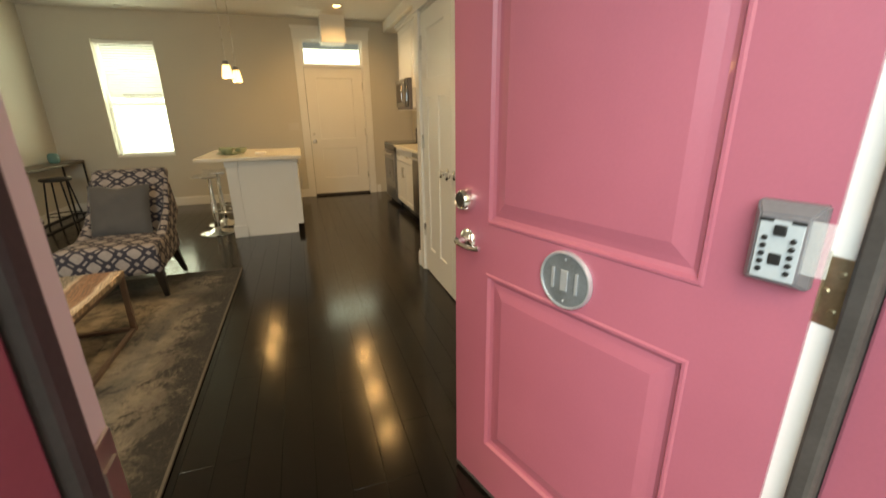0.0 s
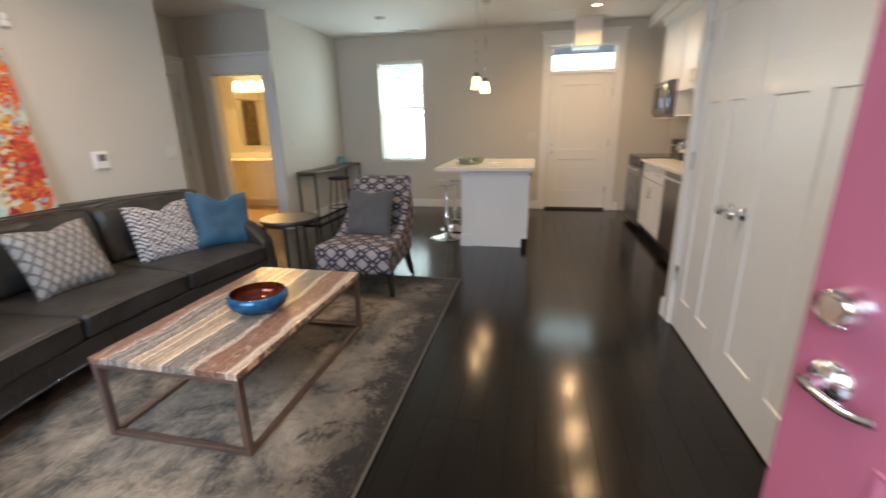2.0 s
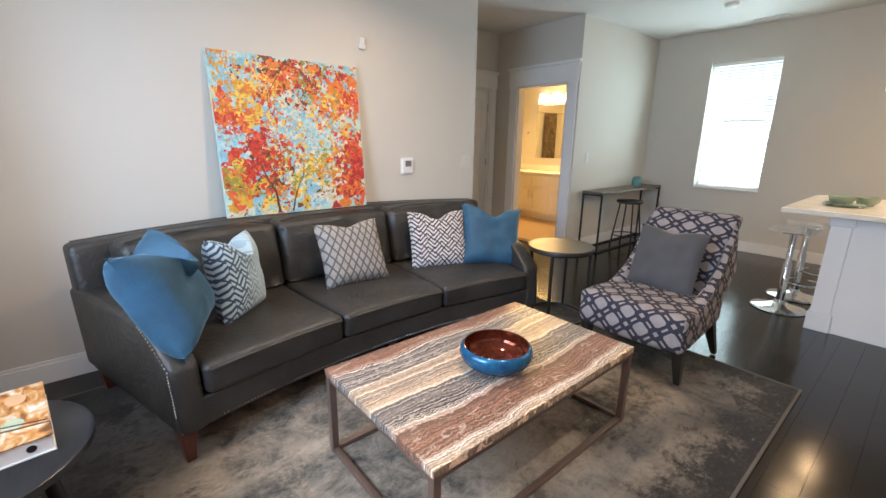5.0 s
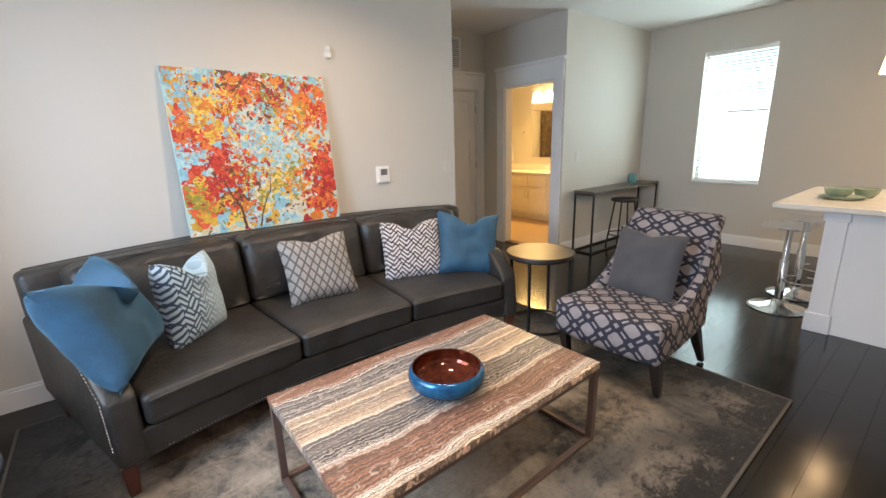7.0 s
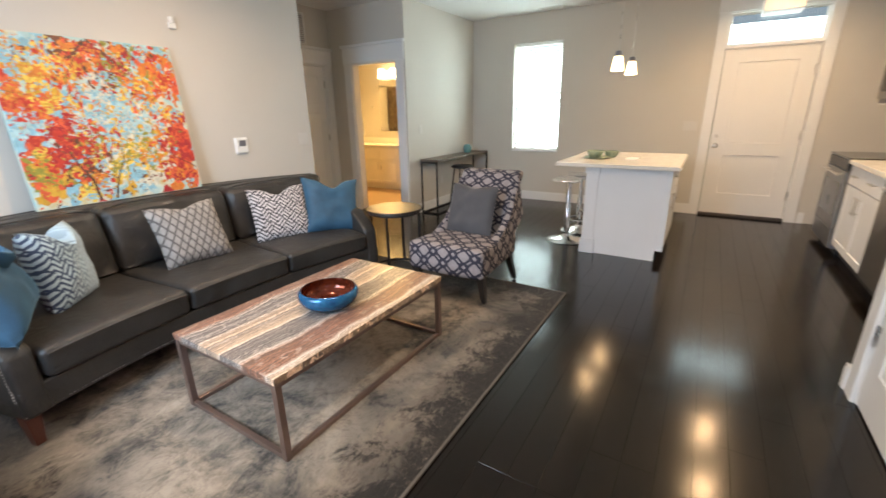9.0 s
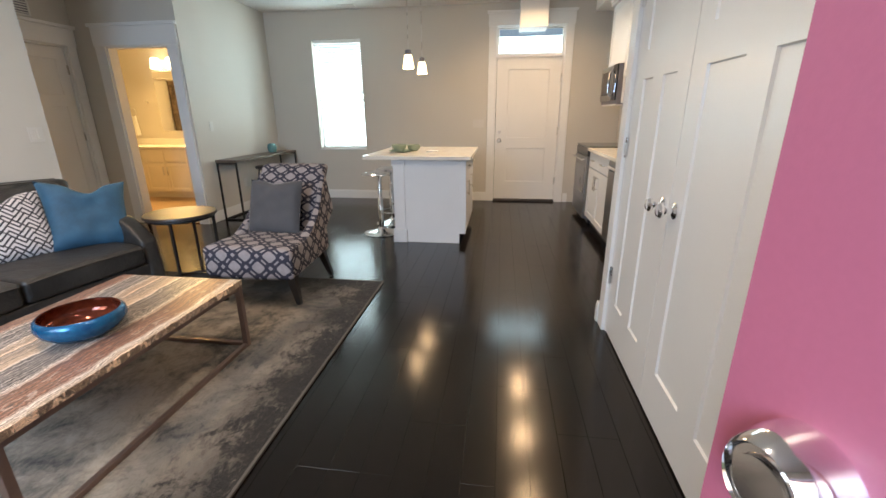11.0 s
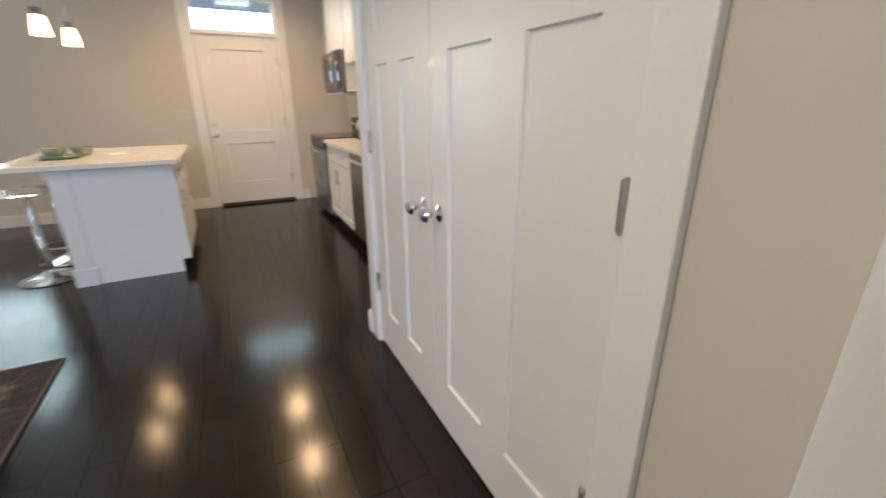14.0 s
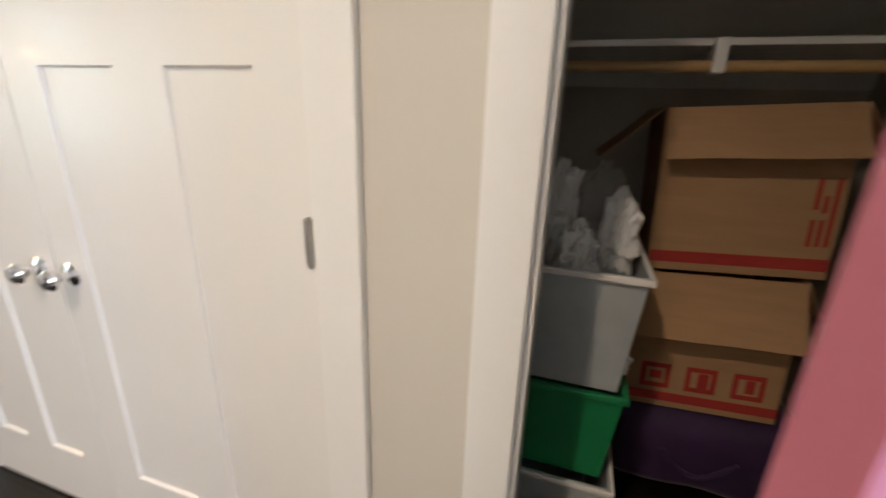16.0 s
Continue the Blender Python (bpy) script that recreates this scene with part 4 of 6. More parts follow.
def plate(name, m, w, h, label, category, toggles=1):
    t = thing(name, (0, 0, 0), label, category)
    t.matrix_basis = m
    part("plate", box(-w / 2, w / 2, -h / 2, h / 2, 0, 0.006, 0.002, m=m), IVORY, t)
    for i in range(toggles):
        x = (i - (toggles - 1) / 2) * 0.046
        part("rocker", box(x - 0.016, x + 0.016, -0.033, 0.033, 0.006, 0.010, 0.002, m=m), IVORY, t)
    return t


ONX = Matrix(((0, 0, 1, 0), (1, 0, 0, 0), (0, 1, 0, 0), (0, 0, 0, 1)))      # out along +x
ONY = Matrix(((-1, 0, 0, 0), (0, 0, -1, 0), (0, 1, 0, 0), (0, 0, 0, 1)))    # out along -y
plate("light_switch", tm(-3.29, 4.03, 1.16) @ ONX, 0.115, 0.115, "white double light switch on the living room wall", "switch", 2)
plate("light_switch", tm(-3.19, 6.02, 1.17) @ ONX, 0.07, 0.115, "white single light switch on the dining wall", "switch")
plate("light_switch", tm(0.03, 7.60, 1.16) @ ONY, 0.16, 0.115, "white triple light switch beside the back door", "switch", 3)
plate("wall_outlet", tm(-3.19, 6.55, 0.40) @ ONX, 0.07, 0.115, "white wall outlet near the baseboard", "outlet")
th = thing("thermostat", (-3.29, 3.33, 1.14), "white wall thermostat with a small grey screen", "thermostat")
part("body", box(-3.29, -3.266, 3.275, 3.385, 1.075, 1.20, 0.006), WHITEP, th)
part("screen", box(-3.266, -3.264, 3.300, 3.362, 1.135, 1.185), PEWTER, th, "dark grey display")
part("sub_base", box(-3.29, -3.284, 3.265, 3.395, 1.065, 1.21, 0.003), WHITEP, th)
st = thing("alarm_strobe", (-3.29, 2.92, 2.05), "small white alarm strobe high on the wall", "alarm")
part("body", box(-3.29, -3.265, 2.895, 2.945, 2.02, 2.06, 0.005), WHITEP, st)
part("lens", box(-3.29, -3.260, 2.905, 2.935, 2.06, 2.10, 0.006), WHITEP, st, "pale strobe lens")
sd = thing("smoke_detector", (-2.0, 6.5, H), "white round smoke detector on the ceiling", "smoke detector")
part("body", lathe(((0, 0), (0.065, 0), (0.065, -0.015), (0.055, -0.03), (0.03, -0.038), (0, -0.038)), -2.0, 6.5, H), WHITEP, sd, smooth=True)


def register(name, m, w, h, n, label):
    t = thing(name, (0, 0, 0), label, "vent")
    t.matrix_basis = m
    b2 = bmesh.new()
    for c in ((-w / 2, -w / 2 + 0.02, -h / 2, h / 2), (w / 2 - 0.02, w / 2, -h / 2, h / 2), (-w / 2, w / 2, -h / 2, -h / 2 + 0.02), (-w / 2, w / 2, h / 2 - 0.02, h / 2)):
        add(b2, box(c[0], c[1], c[2], c[3], 0, 0.010, 0.002, m=m))
    part("frame", b2, WHITEP, t)
    part("backing", box(-w / 2 + 0.02, w / 2 - 0.02, -h / 2 + 0.02, h / 2 - 0.02, 0, 0.001, m=m), PEWTER, t, "dark vent backing")
    for i in range(n):
        y = -h / 2 + 0.02 + (i + 0.5) * (h - 0.04) / n
        part("slat", box(-w / 2 + 0.02, w / 2 - 0.02, y - 0.005, y + 0.005, 0.001, 0.008, m=m), WHITEP, t)
    return t


register("wall_vent", tm(-4.50, 5.13, 2.47) @ ONX, 0.34, 0.38, 14, "white louvred return air vent high on the hall wall")
register("ceiling_vent", pose(-1.86, 7.40, H, 180), 0.32, 0.14, 5, "white louvred ceiling vent near the window")
register("ceiling_vent", pose(0.42, 6.86, H, 180), 0.36, 0.14, 5, "white louvred ceiling vent near the back door")

# ---- lights ----


def downlight(x, y, energy, color=WARM):
    t = thing("recessed_downlight", (x, y, H), "lit round recessed ceiling downlight", "downlight", "ceiling downlights")
    part("trim_ring", lathe(((0.055, 0.0), (0.085, 0.0), (0.085, -0.006), (0.055, -0.004)), x, y, H), WHITEP, t, smooth=True)
    part("lens", lathe(((0, -0.003), (0.056, -0.003), (0.056, -0.001), (0, -0.001)), x, y, H), LEDG, t, "glowing warm lens")
    lamp("downlight_lamp", "AREA", look((x, y, H - 0.02), (x, y + 0.0001, 0)), energy, color, 0.11, spread=150)


for x, y, e in ((0.78, 6.68, 19), (0.78, 5.62, 17), (0.80, 4.70, 8)):
    downlight(x, y, e)
downlight(-2.1, 2.7, 27, (1.0, 0.73, 0.50))
downlight(-0.25, 2.0, 20, SOFT_WARM)


def pendant(x, y):
    t = thing("pendant_light", (x, y, H), "lit frosted glass pendant lamp on a thin rod", "pendant lamp", "pendants over the island")
    part("canopy", lathe(((0, 0), (0.06, 0), (0.06, -0.012), (0.045, -0.025), (0, -0.025)), x, y, H), NICKEL, t, "nickel ceiling canopy", True)
    part("rod", rod((x, y, 1.90), (x, y, H - 0.02), 0.0045, 8), NICKEL, t)
    part("cap", lathe(((0, 1.915), (0.012, 1.912), (0.031, 1.905), (0.033, 1.855), (0, 1.855)), x, y, 0), PEWTER, t, "dark pewter lamp holder", True)
    part("shade", lathe(((0.031, 1.862), (0.038, 1.858), (0.057, 1.738), (0.053, 1.735), (0.034, 1.853)), x, y, 0), SHADEG, t, "glowing frosted glass shade", True)
    lamp("pendant_lamp", "POINT", tm(x, y, 1.70), 7, WARM, 0.05)


pendant(-0.575, 5.55)
pendant(-0.545, 6.15)

# ---- sofa, bent along an arc ----
SC, SR = Vector((2.0, 2.475)), 4.25     # centre of the arc and radius of the seat's front


def bend(bm):
    """From (along the sofa, depth from the seat's front, up) to the room."""
    for v in bm.verts:
        s, d, z = v.co
        a, r = s / SR, SR + d
        v.co = (SC.x - r * math.cos(a), SC.y + r * math.sin(a), z)
    return bm


def sliced(bm, s0, s1, n, axis=0):
    for i in range(1, n):
        p = [0, 0, 0]
        no = [0, 0, 0]
        p[axis], no[axis] = s0 + (s1 - s0) * i / n, 1
        bmesh.ops.bisect_plane(bm, geom=bm.verts[:] + bm.edges[:] + bm.faces[:], plane_co=p, plane_no=no)
    return bm


def puffy(s0, s1, d0, d1, z0, z1, bevel, crown, lean=0.0, seed=0.0):
    """A stuffed block: bevelled, crowned on top and front, with soft creases."""
    bm = box(s0, s1, d0, d1, z0, z1, bevel, 4)
    sliced(bm, s0, s1, 22)
    sliced(bm, d0, d1, 14, 1)
    sliced(bm, z0, z1, 9, 2)
    for v in bm.verts:
        u, w, h = (2 * (v.co.x - s0) / (s1 - s0) - 1), (2 * (v.co.y - d0) / (d1 - d0) - 1), (v.co.z - z0) / (z1 - z0)
        soft = (1 - u ** 4)
        if lean:
            v.co.y -= crown * soft * (1 - (2 * h - 1) ** 4) * (w < 0)
            v.co.y += lean * h
            v.co.z += 0.02 * soft * (h > 0.6)
        else:
            v.co.z += crown * soft * (1 - w ** 4) * (h > 0.5)
            v.co.y -= 0.012 * soft * (w < -0.8)
        k = noise.noise(Vector((v.co.x * 6 + seed, v.co.y * 6, v.co.z * 6)))
        c = noise.noise(Vector((v.co.x * 15 + seed, v.co.y * 11, v.co.z * 9)))
        sag = 0.016 if lean else 0.010
        v.co += Vector((0, -sag * k - 0.004 * c, 0.8 * sag * k + 0.004 * c)) * (h > 0.1)
    return bend(bm)


sofa = thing("sofa", (-2.75, 2.475, 0), "large charcoal leather curved sofa with nailhead trim", "sofa")
HALF = 1.19
part("base", bend(sliced(box(-HALF, HALF, -0.045, 0.90, 0.16, 0.295, 0.012, 3), -HALF, HALF, 24)), LEATHER, sofa, "charcoal leather sofa base", True)
bm = sliced(box(-HALF - 0.0, HALF + 0.0, 0.86, 0.985, 0.16, 0.83, 0.03, 4), -HALF, HALF, 24)
for v in bm.verts:
    h = max(0, (v.co.z - 0.16) / 0.67)
    v.co.z += 0.028 * (1 - (v.co.x / HALF) ** 2) * h
    v.co.y += 0.05 * h * h
part("back", bend(bm), LEATHER, sofa, "charcoal leather sofa back", True)
bm = tube([(s, 1.022, 0.828 + 0.028 * (1 - (s / HALF) ** 2)) for s in np.linspace(-HALF + 0.03, HALF - 0.03, 30)], 0.006)
part("piping", bend(bm), LEATHER_TRIM, sofa, smooth=True)
CW = 2 * 1.075 / 3
for i in range(3):
    s0 = -1.075 + i * CW
    c = part("seat_cushion", puffy(s0 + 0.003, s0 + CW - 0.003, -0.060, 0.70, 0.297, 0.435, 0.028, 0.020, 0, i * 7.1), LEATHER, sofa, "", True)
    part("piping", bend(tube([(s0 + 0.02 + (CW - 0.04) * t, -0.066 - 0.010 * (1 - (2 * t - 1) ** 4), 0.415 + 0.008 * (1 - (2 * t - 1) ** 4)) for t in np.linspace(0, 1, 14)], 0.005)), LEATHER_TRIM, c, smooth=True)
    c = part("back_cushion", puffy(s0 + 0.004, s0 + CW - 0.004, 0.60, 0.80, 0.43, 0.835, 0.045, 0.035, 0.10, 3 + i * 5.3), LEATHER, sofa, "", True)
    part("piping", bend(tube([(s0 + 0.03 + (CW - 0.06) * t, 0.725, 0.842 + 0.018 * (1 - (2 * t - 1) ** 4)) for t in np.linspace(0, 1, 12)], 0.005)), LEATHER_TRIM, c, smooth=True)
for sg in (-1, 1):
    s0, s1 = sorted((sg * 1.080, sg * 1.192))
    bm = box(s0, s1, -0.06, 1.0, 0.16, 0.60, 0.028, 4)
    sliced(bm, -0.06, 1.0, 22, 1)
    sliced(bm, 0.16, 0.60, 4, 2)
    for v in bm.verts:
        h = max(0, (v.co.z - 0.16) / 0.44)
        d = (v.co.y + 0.06) / 1.06
        v.co.z += h * (-0.15 * max(0, 1 - d / 0.22) ** 1.2 + 0.005)
        v.co.x += sg * 0.012 * h * d
        v.co.y += 0.03 * h * (1 - d)
    arm = part("arm", bend(bm), LEATHER, sofa, "sloping charcoal leather arm", True)
    nb = bmesh.new()
    pts = [(sg * 1.198, -0.044 + 0.03 * h, 0.165 + 0.27 * h) for h in np.linspace(0.35, 1, 14)]
    pts += [(sg * (1.198 + 0.012 * d), -0.028 + d, 0.446 + 0.15 * (1 - max(0, 1 - d / 0.22) ** 1.2)) for d in np.linspace(0.01, 0.22, 14)]
    for p in pts:
        add(nb, lathe(((0, 0), (0.0032, 0.0005), (0.0024, 0.002), (0, 0.0027)), n=6, m=tm(*p) @ pose(0, 0, 0, 0, sg * 90)))
    tagged(part("nailheads", bend(nb), NICKEL, arm, "row of small nickel nailheads"), kind="stuff")
nb = bmesh.new()
for s in np.arange(-1.19, 1.19, 0.016):
    add(nb, lathe(((0, 0), (0.0032, 0.0005), (0.0024, 0.002), (0, 0.0027)), n=6, m=tm(s, -0.046, 0.178) @ pose(0, 0, 0, 90)))
tagged(part("nailheads", bend(nb), NICKEL, sofa, "row of small nickel nailheads"), kind="stuff")
for s, d in ((-1.155, 0.005), (1.155, 0.005), (-1.14, 0.93), (1.14, 0.93), (0, 0.03), (0, 0.93)):
    bm = bmesh.new()
    bmesh.ops.create_cone(bm, cap_ends=True, segments=4, radius1=0.026, radius2=0.045, depth=0.163, matrix=tm(s, d, 0.0815) @ pose(0, 0, 0, 0, 0, 45))
    bmesh.ops.bevel(bm, geom=bm.edges[:], offset=0.003, segments=1, affect="EDGES")
    part("leg", bend(bm), MAHOG, sofa, "tapered mahogany leg")


# scatter cushions: place, turn, size
def put_cushion(name, mat, m, w, h, t, label, chop=0.0, ears=0.10, fold=0.0):
    c = solid(name, cushion(w, h, t, chop, ears, 22, fold), mat, label, "cushion", smooth=True)
    c.matrix_basis = m
    return c


def leaning(x, y, z, yaw, tilt, roll=0):
    """A cushion that stands on edge: faces +x turned by yaw, leans back by tilt."""
    return tm(x, y, z) @ pose(0, 0, 0, 0, 0, yaw) @ pose(0, 0, 0, 0, -tilt, 0) @ pose(0, 0, 0, 90, 0, 90) @ pose(0, 0, 0, 0, 0, roll)


def laid(tl, tr, bl):
    """The pose of a cushion that is held by three of its corners."""
    tl, tr, bl = Vector(tl), Vector(tr), Vector(bl)
    ax = (tr - tl).normalized()
    az = ax.cross(tl - bl).normalized()
    m = Matrix((ax, az.cross(ax), az)).transposed().to_4x4()
    m.translation = (tr + bl) / 2
    return m


put_cushion("scatter_cushion", VELVET, laid((-2.091, 1.174, 0.925), (-2.572, 1.36, 0.937), (-2.065, 1.368, 0.496)), 0.52, 0.50, 0.23, "large teal blue velvet scatter cushion leaning on the sofa arm", 0.20, 0.17, 0.12)
put_cushion("scatter_cushion", BLUEKEY, laid((-2.484, 1.56, 0.874), (-2.81, 1.842, 0.839), (-2.396, 1.582, 0.438)), 0.43, 0.45, 0.17, "pale blue zigzag patterned scatter cushion on the sofa", 0.12, 0.07, 0.05)
put_cushion("scatter_cushion", DIAMOND, laid((-2.755, 2.206, 0.83), (-2.748, 2.667, 0.83), (-2.58, 2.22, 0.442)), 0.455, 0.425, 0.14, "taupe diamond patterned scatter cushion on the sofa", 0.03, 0.06)
put_cushion("scatter_cushion", KEYCLOTH, leaning(-2.63, 3.15, 0.630, -22, 22, 0), 0.45, 0.44, 0.14, "black and white key patterned scatter cushion", 0.06, 0.05)
put_cushion("scatter_cushion", VELVET, leaning(-2.45, 3.535, 0.632, -26, 22, -8), 0.50, 0.50, 0.20, "dusky blue velvet scatter cushion by the sofa arm", 0.08, 0.12)

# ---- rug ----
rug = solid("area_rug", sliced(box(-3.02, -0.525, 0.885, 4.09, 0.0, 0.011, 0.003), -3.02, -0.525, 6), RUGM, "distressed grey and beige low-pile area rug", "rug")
part("binding", add(add(box(-0.532, -0.518, 0.878, 4.097, 0.001, 0.0135, 0.003), box(-3.027, -3.013, 0.878, 4.097, 0.001, 0.0135, 0.003)), add(box(-3.013, -0.532, 0.878, 0.892, 0.001, 0.0135, 0.003), box(-3.013, -0.532, 4.083, 4.097, 0.001, 0.0135, 0.003))), plain("rug_binding", (0.085, 0.075, 0.066), 0.9, vary=0.15, fine=300, bump=0.3), rug, "narrow grey rug binding")

# ---- coffee table ----
ct = thing("coffee_table", (-1.4, 2.44, 0.011), "banded onyx coffee table on a bronze frame", "coffee table")
TX0, TX1, TY0, TY1 = -1.772, -1.030, 1.820, 3.052
top = sliced(sliced(box(TX0, TX1, TY0, TY1, 0.385, 0.417, 0.003, 2), TY0, TY1, 60, 1), TX0, TX1, 36)
for v in top.verts:                       # chipped rough edges of the slab
    for k, (lo, hi) in enumerate(((TX0, TX1), (TY0, TY1))):
        for edge, sg in ((lo, 1), (hi, -1)):
            if abs(v.co[k] - edge) < 0.004:
                v.co[k] += sg * 0.006 * abs(noise.noise(v.co * 38))
top.transform(tm(1.4, -2.44, 0))
t = part("tabletop", top, ONYX, ct, "brown, cream and grey banded onyx slab")
t.matrix_parent_inverse = Matrix.Identity(4)
t.location = (0, 0, -0.011)
q = 0.030
for x in (TX0 + 0.004, TX1 - 0.004 - q):
    for y in (TY0 + 0.004, TY1 - 0.004 - q):
        part("leg", box(x, x + q, y, y + q, 0.011, 0.384, 0.002), BRONZE, ct)
for z0, z1 in ((0.011, 0.034), (0.362, 0.384)):
    for x in (TX0 + 0.004, TX1 - 0.004 - q):
        part("rail", box(x + 0.003, x + q - 0.003, TY0 + q + 0.004, TY1 - q - 0.004, z0 + 0.001, z1, 0.002), BRONZE, ct)
    for y in (TY0 + 0.004, TY1 - 0.004 - q):
        part("rail", box(TX0 + q + 0.004, TX1 - q - 0.004, y + 0.003, y + q - 0.003, z0 + 0.001, z1, 0.002), BRONZE, ct)
bowl = thing("bowl", (-1.335, 2.41, 0.417), "blue glazed bowl with copper red inside", "bowl")
part("outside", lathe(((0.000, 0.000), (0.080, 0.000), (0.112, 0.011), (0.144, 0.037), (0.157, 0.065), (0.153, 0.089), (0.143, 0.101), (0.140, 0.102)), -1.335, 2.41, 0.417, 48), BOWL_OUT, bowl, "satin blue outer glaze", True)
part("inside", lathe(((0.143, 0.101), (0.137, 0.099), (0.141, 0.082), (0.143, 0.063), (0.131, 0.038), (0.096, 0.017), (0.000, 0.013)), -1.335, 2.41, 0.417, 48), BOWL_IN, bowl, "glossy copper red inner glaze", True)

# ---- armchair ----
ch = thing("armchair", (-1.32, 3.95, 0.011), "armless accent chair in navy trellis fabric", "armchair")
CX0, CX1 = -1.605, -0.965


def fabric(bm):
    """Side faces take the second weave."""
    bm.normal_update()
    for f in bm.faces:
        f.material_index = 1 if abs(f.normal.x) > 0.75 else 0
    return bm


bm = box(CX0, CX1, 3.485, 4.22, 0.232, 0.452, 0.035, 4)
sliced(bm, CX0, CX1, 10), sliced(bm, 3.475, 4.22, 10, 1)
for v in bm.verts:
    u, d = (v.co.x - CX0) / (CX1 - CX0) * 2 - 1, (v.co.y - 3.475) / 0.745
    if v.co.z > 0.35:
        v.co.z += 0.022 * (1 - u ** 4) * (1 - (2 * d - 1) ** 4) - 0.03 * d
    v.co.x += -u * 0.05 * max(0, d - 0.2)
    v.co.y -= 0.02 * (1 - u * u) * (d < 0.1)
part("seat", fabric(bm), (CHAIR_TOP, CHAIR_SIDE), ch, "", True)
bm = box(-1.545, -1.025, 4.02, 4.16, 0.25, 0.915, 0.035, 4)
sliced(bm, -1.545, -1.025, 8), sliced(bm, 0.25, 0.915, 10, 2)
for v in bm.verts:
    h = (v.co.z - 0.25) / 0.665
    u = (v.co.x + 1.285) / 0.26
    v.co.y += 0.24 * h * h + 0.02 * u * u * (v.co.y < 4.1)
    v.co.x += u * (-0.02 + 0.03 * h)
part("backrest", fabric(bm), (CHAIR_TOP, CHAIR_SIDE), ch, "", True)
for sg in (-1, 1):                        # low wings that sweep up from the seat into the back
    bm = bmesh.new()
    xo = -1.285 + sg * 0.300
    prof = [(3.72, 0.43), (3.86, 0.475), (3.98, 0.54), (4.08, 0.63), (4.16, 0.76), (4.24, 0.85)]
    rows = []
    for y, z in prof:
        t2 = (y - 3.72) / 0.52
        xi, xe = xo - sg * 0.085 * (1 - 0.3 * t2), xo - sg * 0.02 * t2
        low = 0.24 + 0.30 * t2
        rows.append([bm.verts.new(c) for c in ((xi, y + 0.05, low), (xi, y + 0.03, z - 0.012), (xi + sg * 0.02, y, z), (xe - sg * 0.02, y, z), (xe, y + 0.01, z - 0.012), (xe, y + 0.12, low))])
    for a, c in zip(rows, rows[1:]):
        for i in range(6):
            bm.faces.new((a[i], a[(i + 1) % 6], c[(i + 1) % 6], c[i]))
    bm.faces.new(rows[0]), bm.faces.new(rows[-1])
    part("wing", fabric(bm), (CHAIR_TOP, CHAIR_SIDE), ch, "", True)
for x, y, lean in ((-1.57, 3.545, 0), (-1.00, 3.545, 0), (-1.54, 4.10, 0.09), (-1.03, 4.10, 0.09)):
    bm = bmesh.new()
    bmesh.ops.create_cone(bm, cap_ends=True, segments=4, radius1=0.022, radius2=0.042, depth=0.235, matrix=tm(x, y, 0.1285) @ pose(0, 0, 0, 0, 0, 45))
    for v in bm.verts:
        if v.co.z < 0.1:
            v.co.y += lean + (0.06 if not lean else 0)
            v.co.x += 0.03 * (1 if lean and x > -1.3 else -1 if lean else 0)
    part("leg", bm, EBONY, ch, "tapered black wooden leg")
put_cushion("scatter_cushion", GREYCLOTH, tm(-1.30, 3.965, 0.625) @ pose(0, 0, 0, 0, 0, -4) @ pose(0, 0, 0, 72, 0, 0), 0.43, 0.42, 0.13, "slate grey scatter cushion on the armchair", 0.02, 0.04)

# ---- round side table ----
s_t = thing("side_table", (-2.04, 3.89, 0.011), "round black metal side table", "side table")
part("tabletop", lathe(((0, 0.565), (0.24, 0.565), (0.25, 0.570), (0.25, 0.585), (0.246, 0.590), (0, 0.590)), -2.04, 3.89, 0, 48), plain("dark_bronze_top", (0.030, 0.024, 0.020), 0.40, 0.15, vary=0.3, scale=12, bump=0.03), s_t, "dark polished top", True)
part("lower_ring", ring(-2.04, 3.89, 0.025, 0.225, 0.010), BLACKM, s_t, smooth=True)
part("upper_ring", ring(-2.04, 3.89, 0.555, 0.225, 0.010), BLACKM, s_t, smooth=True)
for a in (20, 110, 200, 290):
    x, y = -2.04 + 0.225 * math.cos(radians(a)), 3.89 + 0.225 * math.sin(radians(a))
    part("leg", box(x - 0.009, x + 0.009, y - 0.009, y + 0.009, 0.018, 0.566, 0.002), BLACKM, s_t)

# ---- magazine table by the door ----
mt = thing("drum_table", (-1.80, 0.775, 0), "round dark wooden side table", "side table")
part("tabletop", lathe(((0, 0.465), (0.285, 0.465), (0.30, 0.475), (0.30, 0.495), (0.29, 0.502), (0, 0.502)), -1.80, 0.775, 0, 48), plain("charcoal_stained_wood", (0.014, 0.015, 0.018), 0.30, vary=0.35, scale=7, fine=60, bump=0.08, stretch=(1, 8, 1)), mt, "charcoal stained round top", True)
for a in (30, 120, 210, 300):
    x, y = -1.80 + 0.21 * math.cos(radians(a)), 0.775 + 0.21 * math.sin(radians(a))
    part("leg", rod((x * 1.0, y, 0.011 if y > 0.885 else 0.0), (-1.80 + (x + 1.80) * 0.8, 0.775 + (y - 0.775) * 0.8, 0.466), 0.018, 10, 0.024), EBONY, mt, smooth=True)


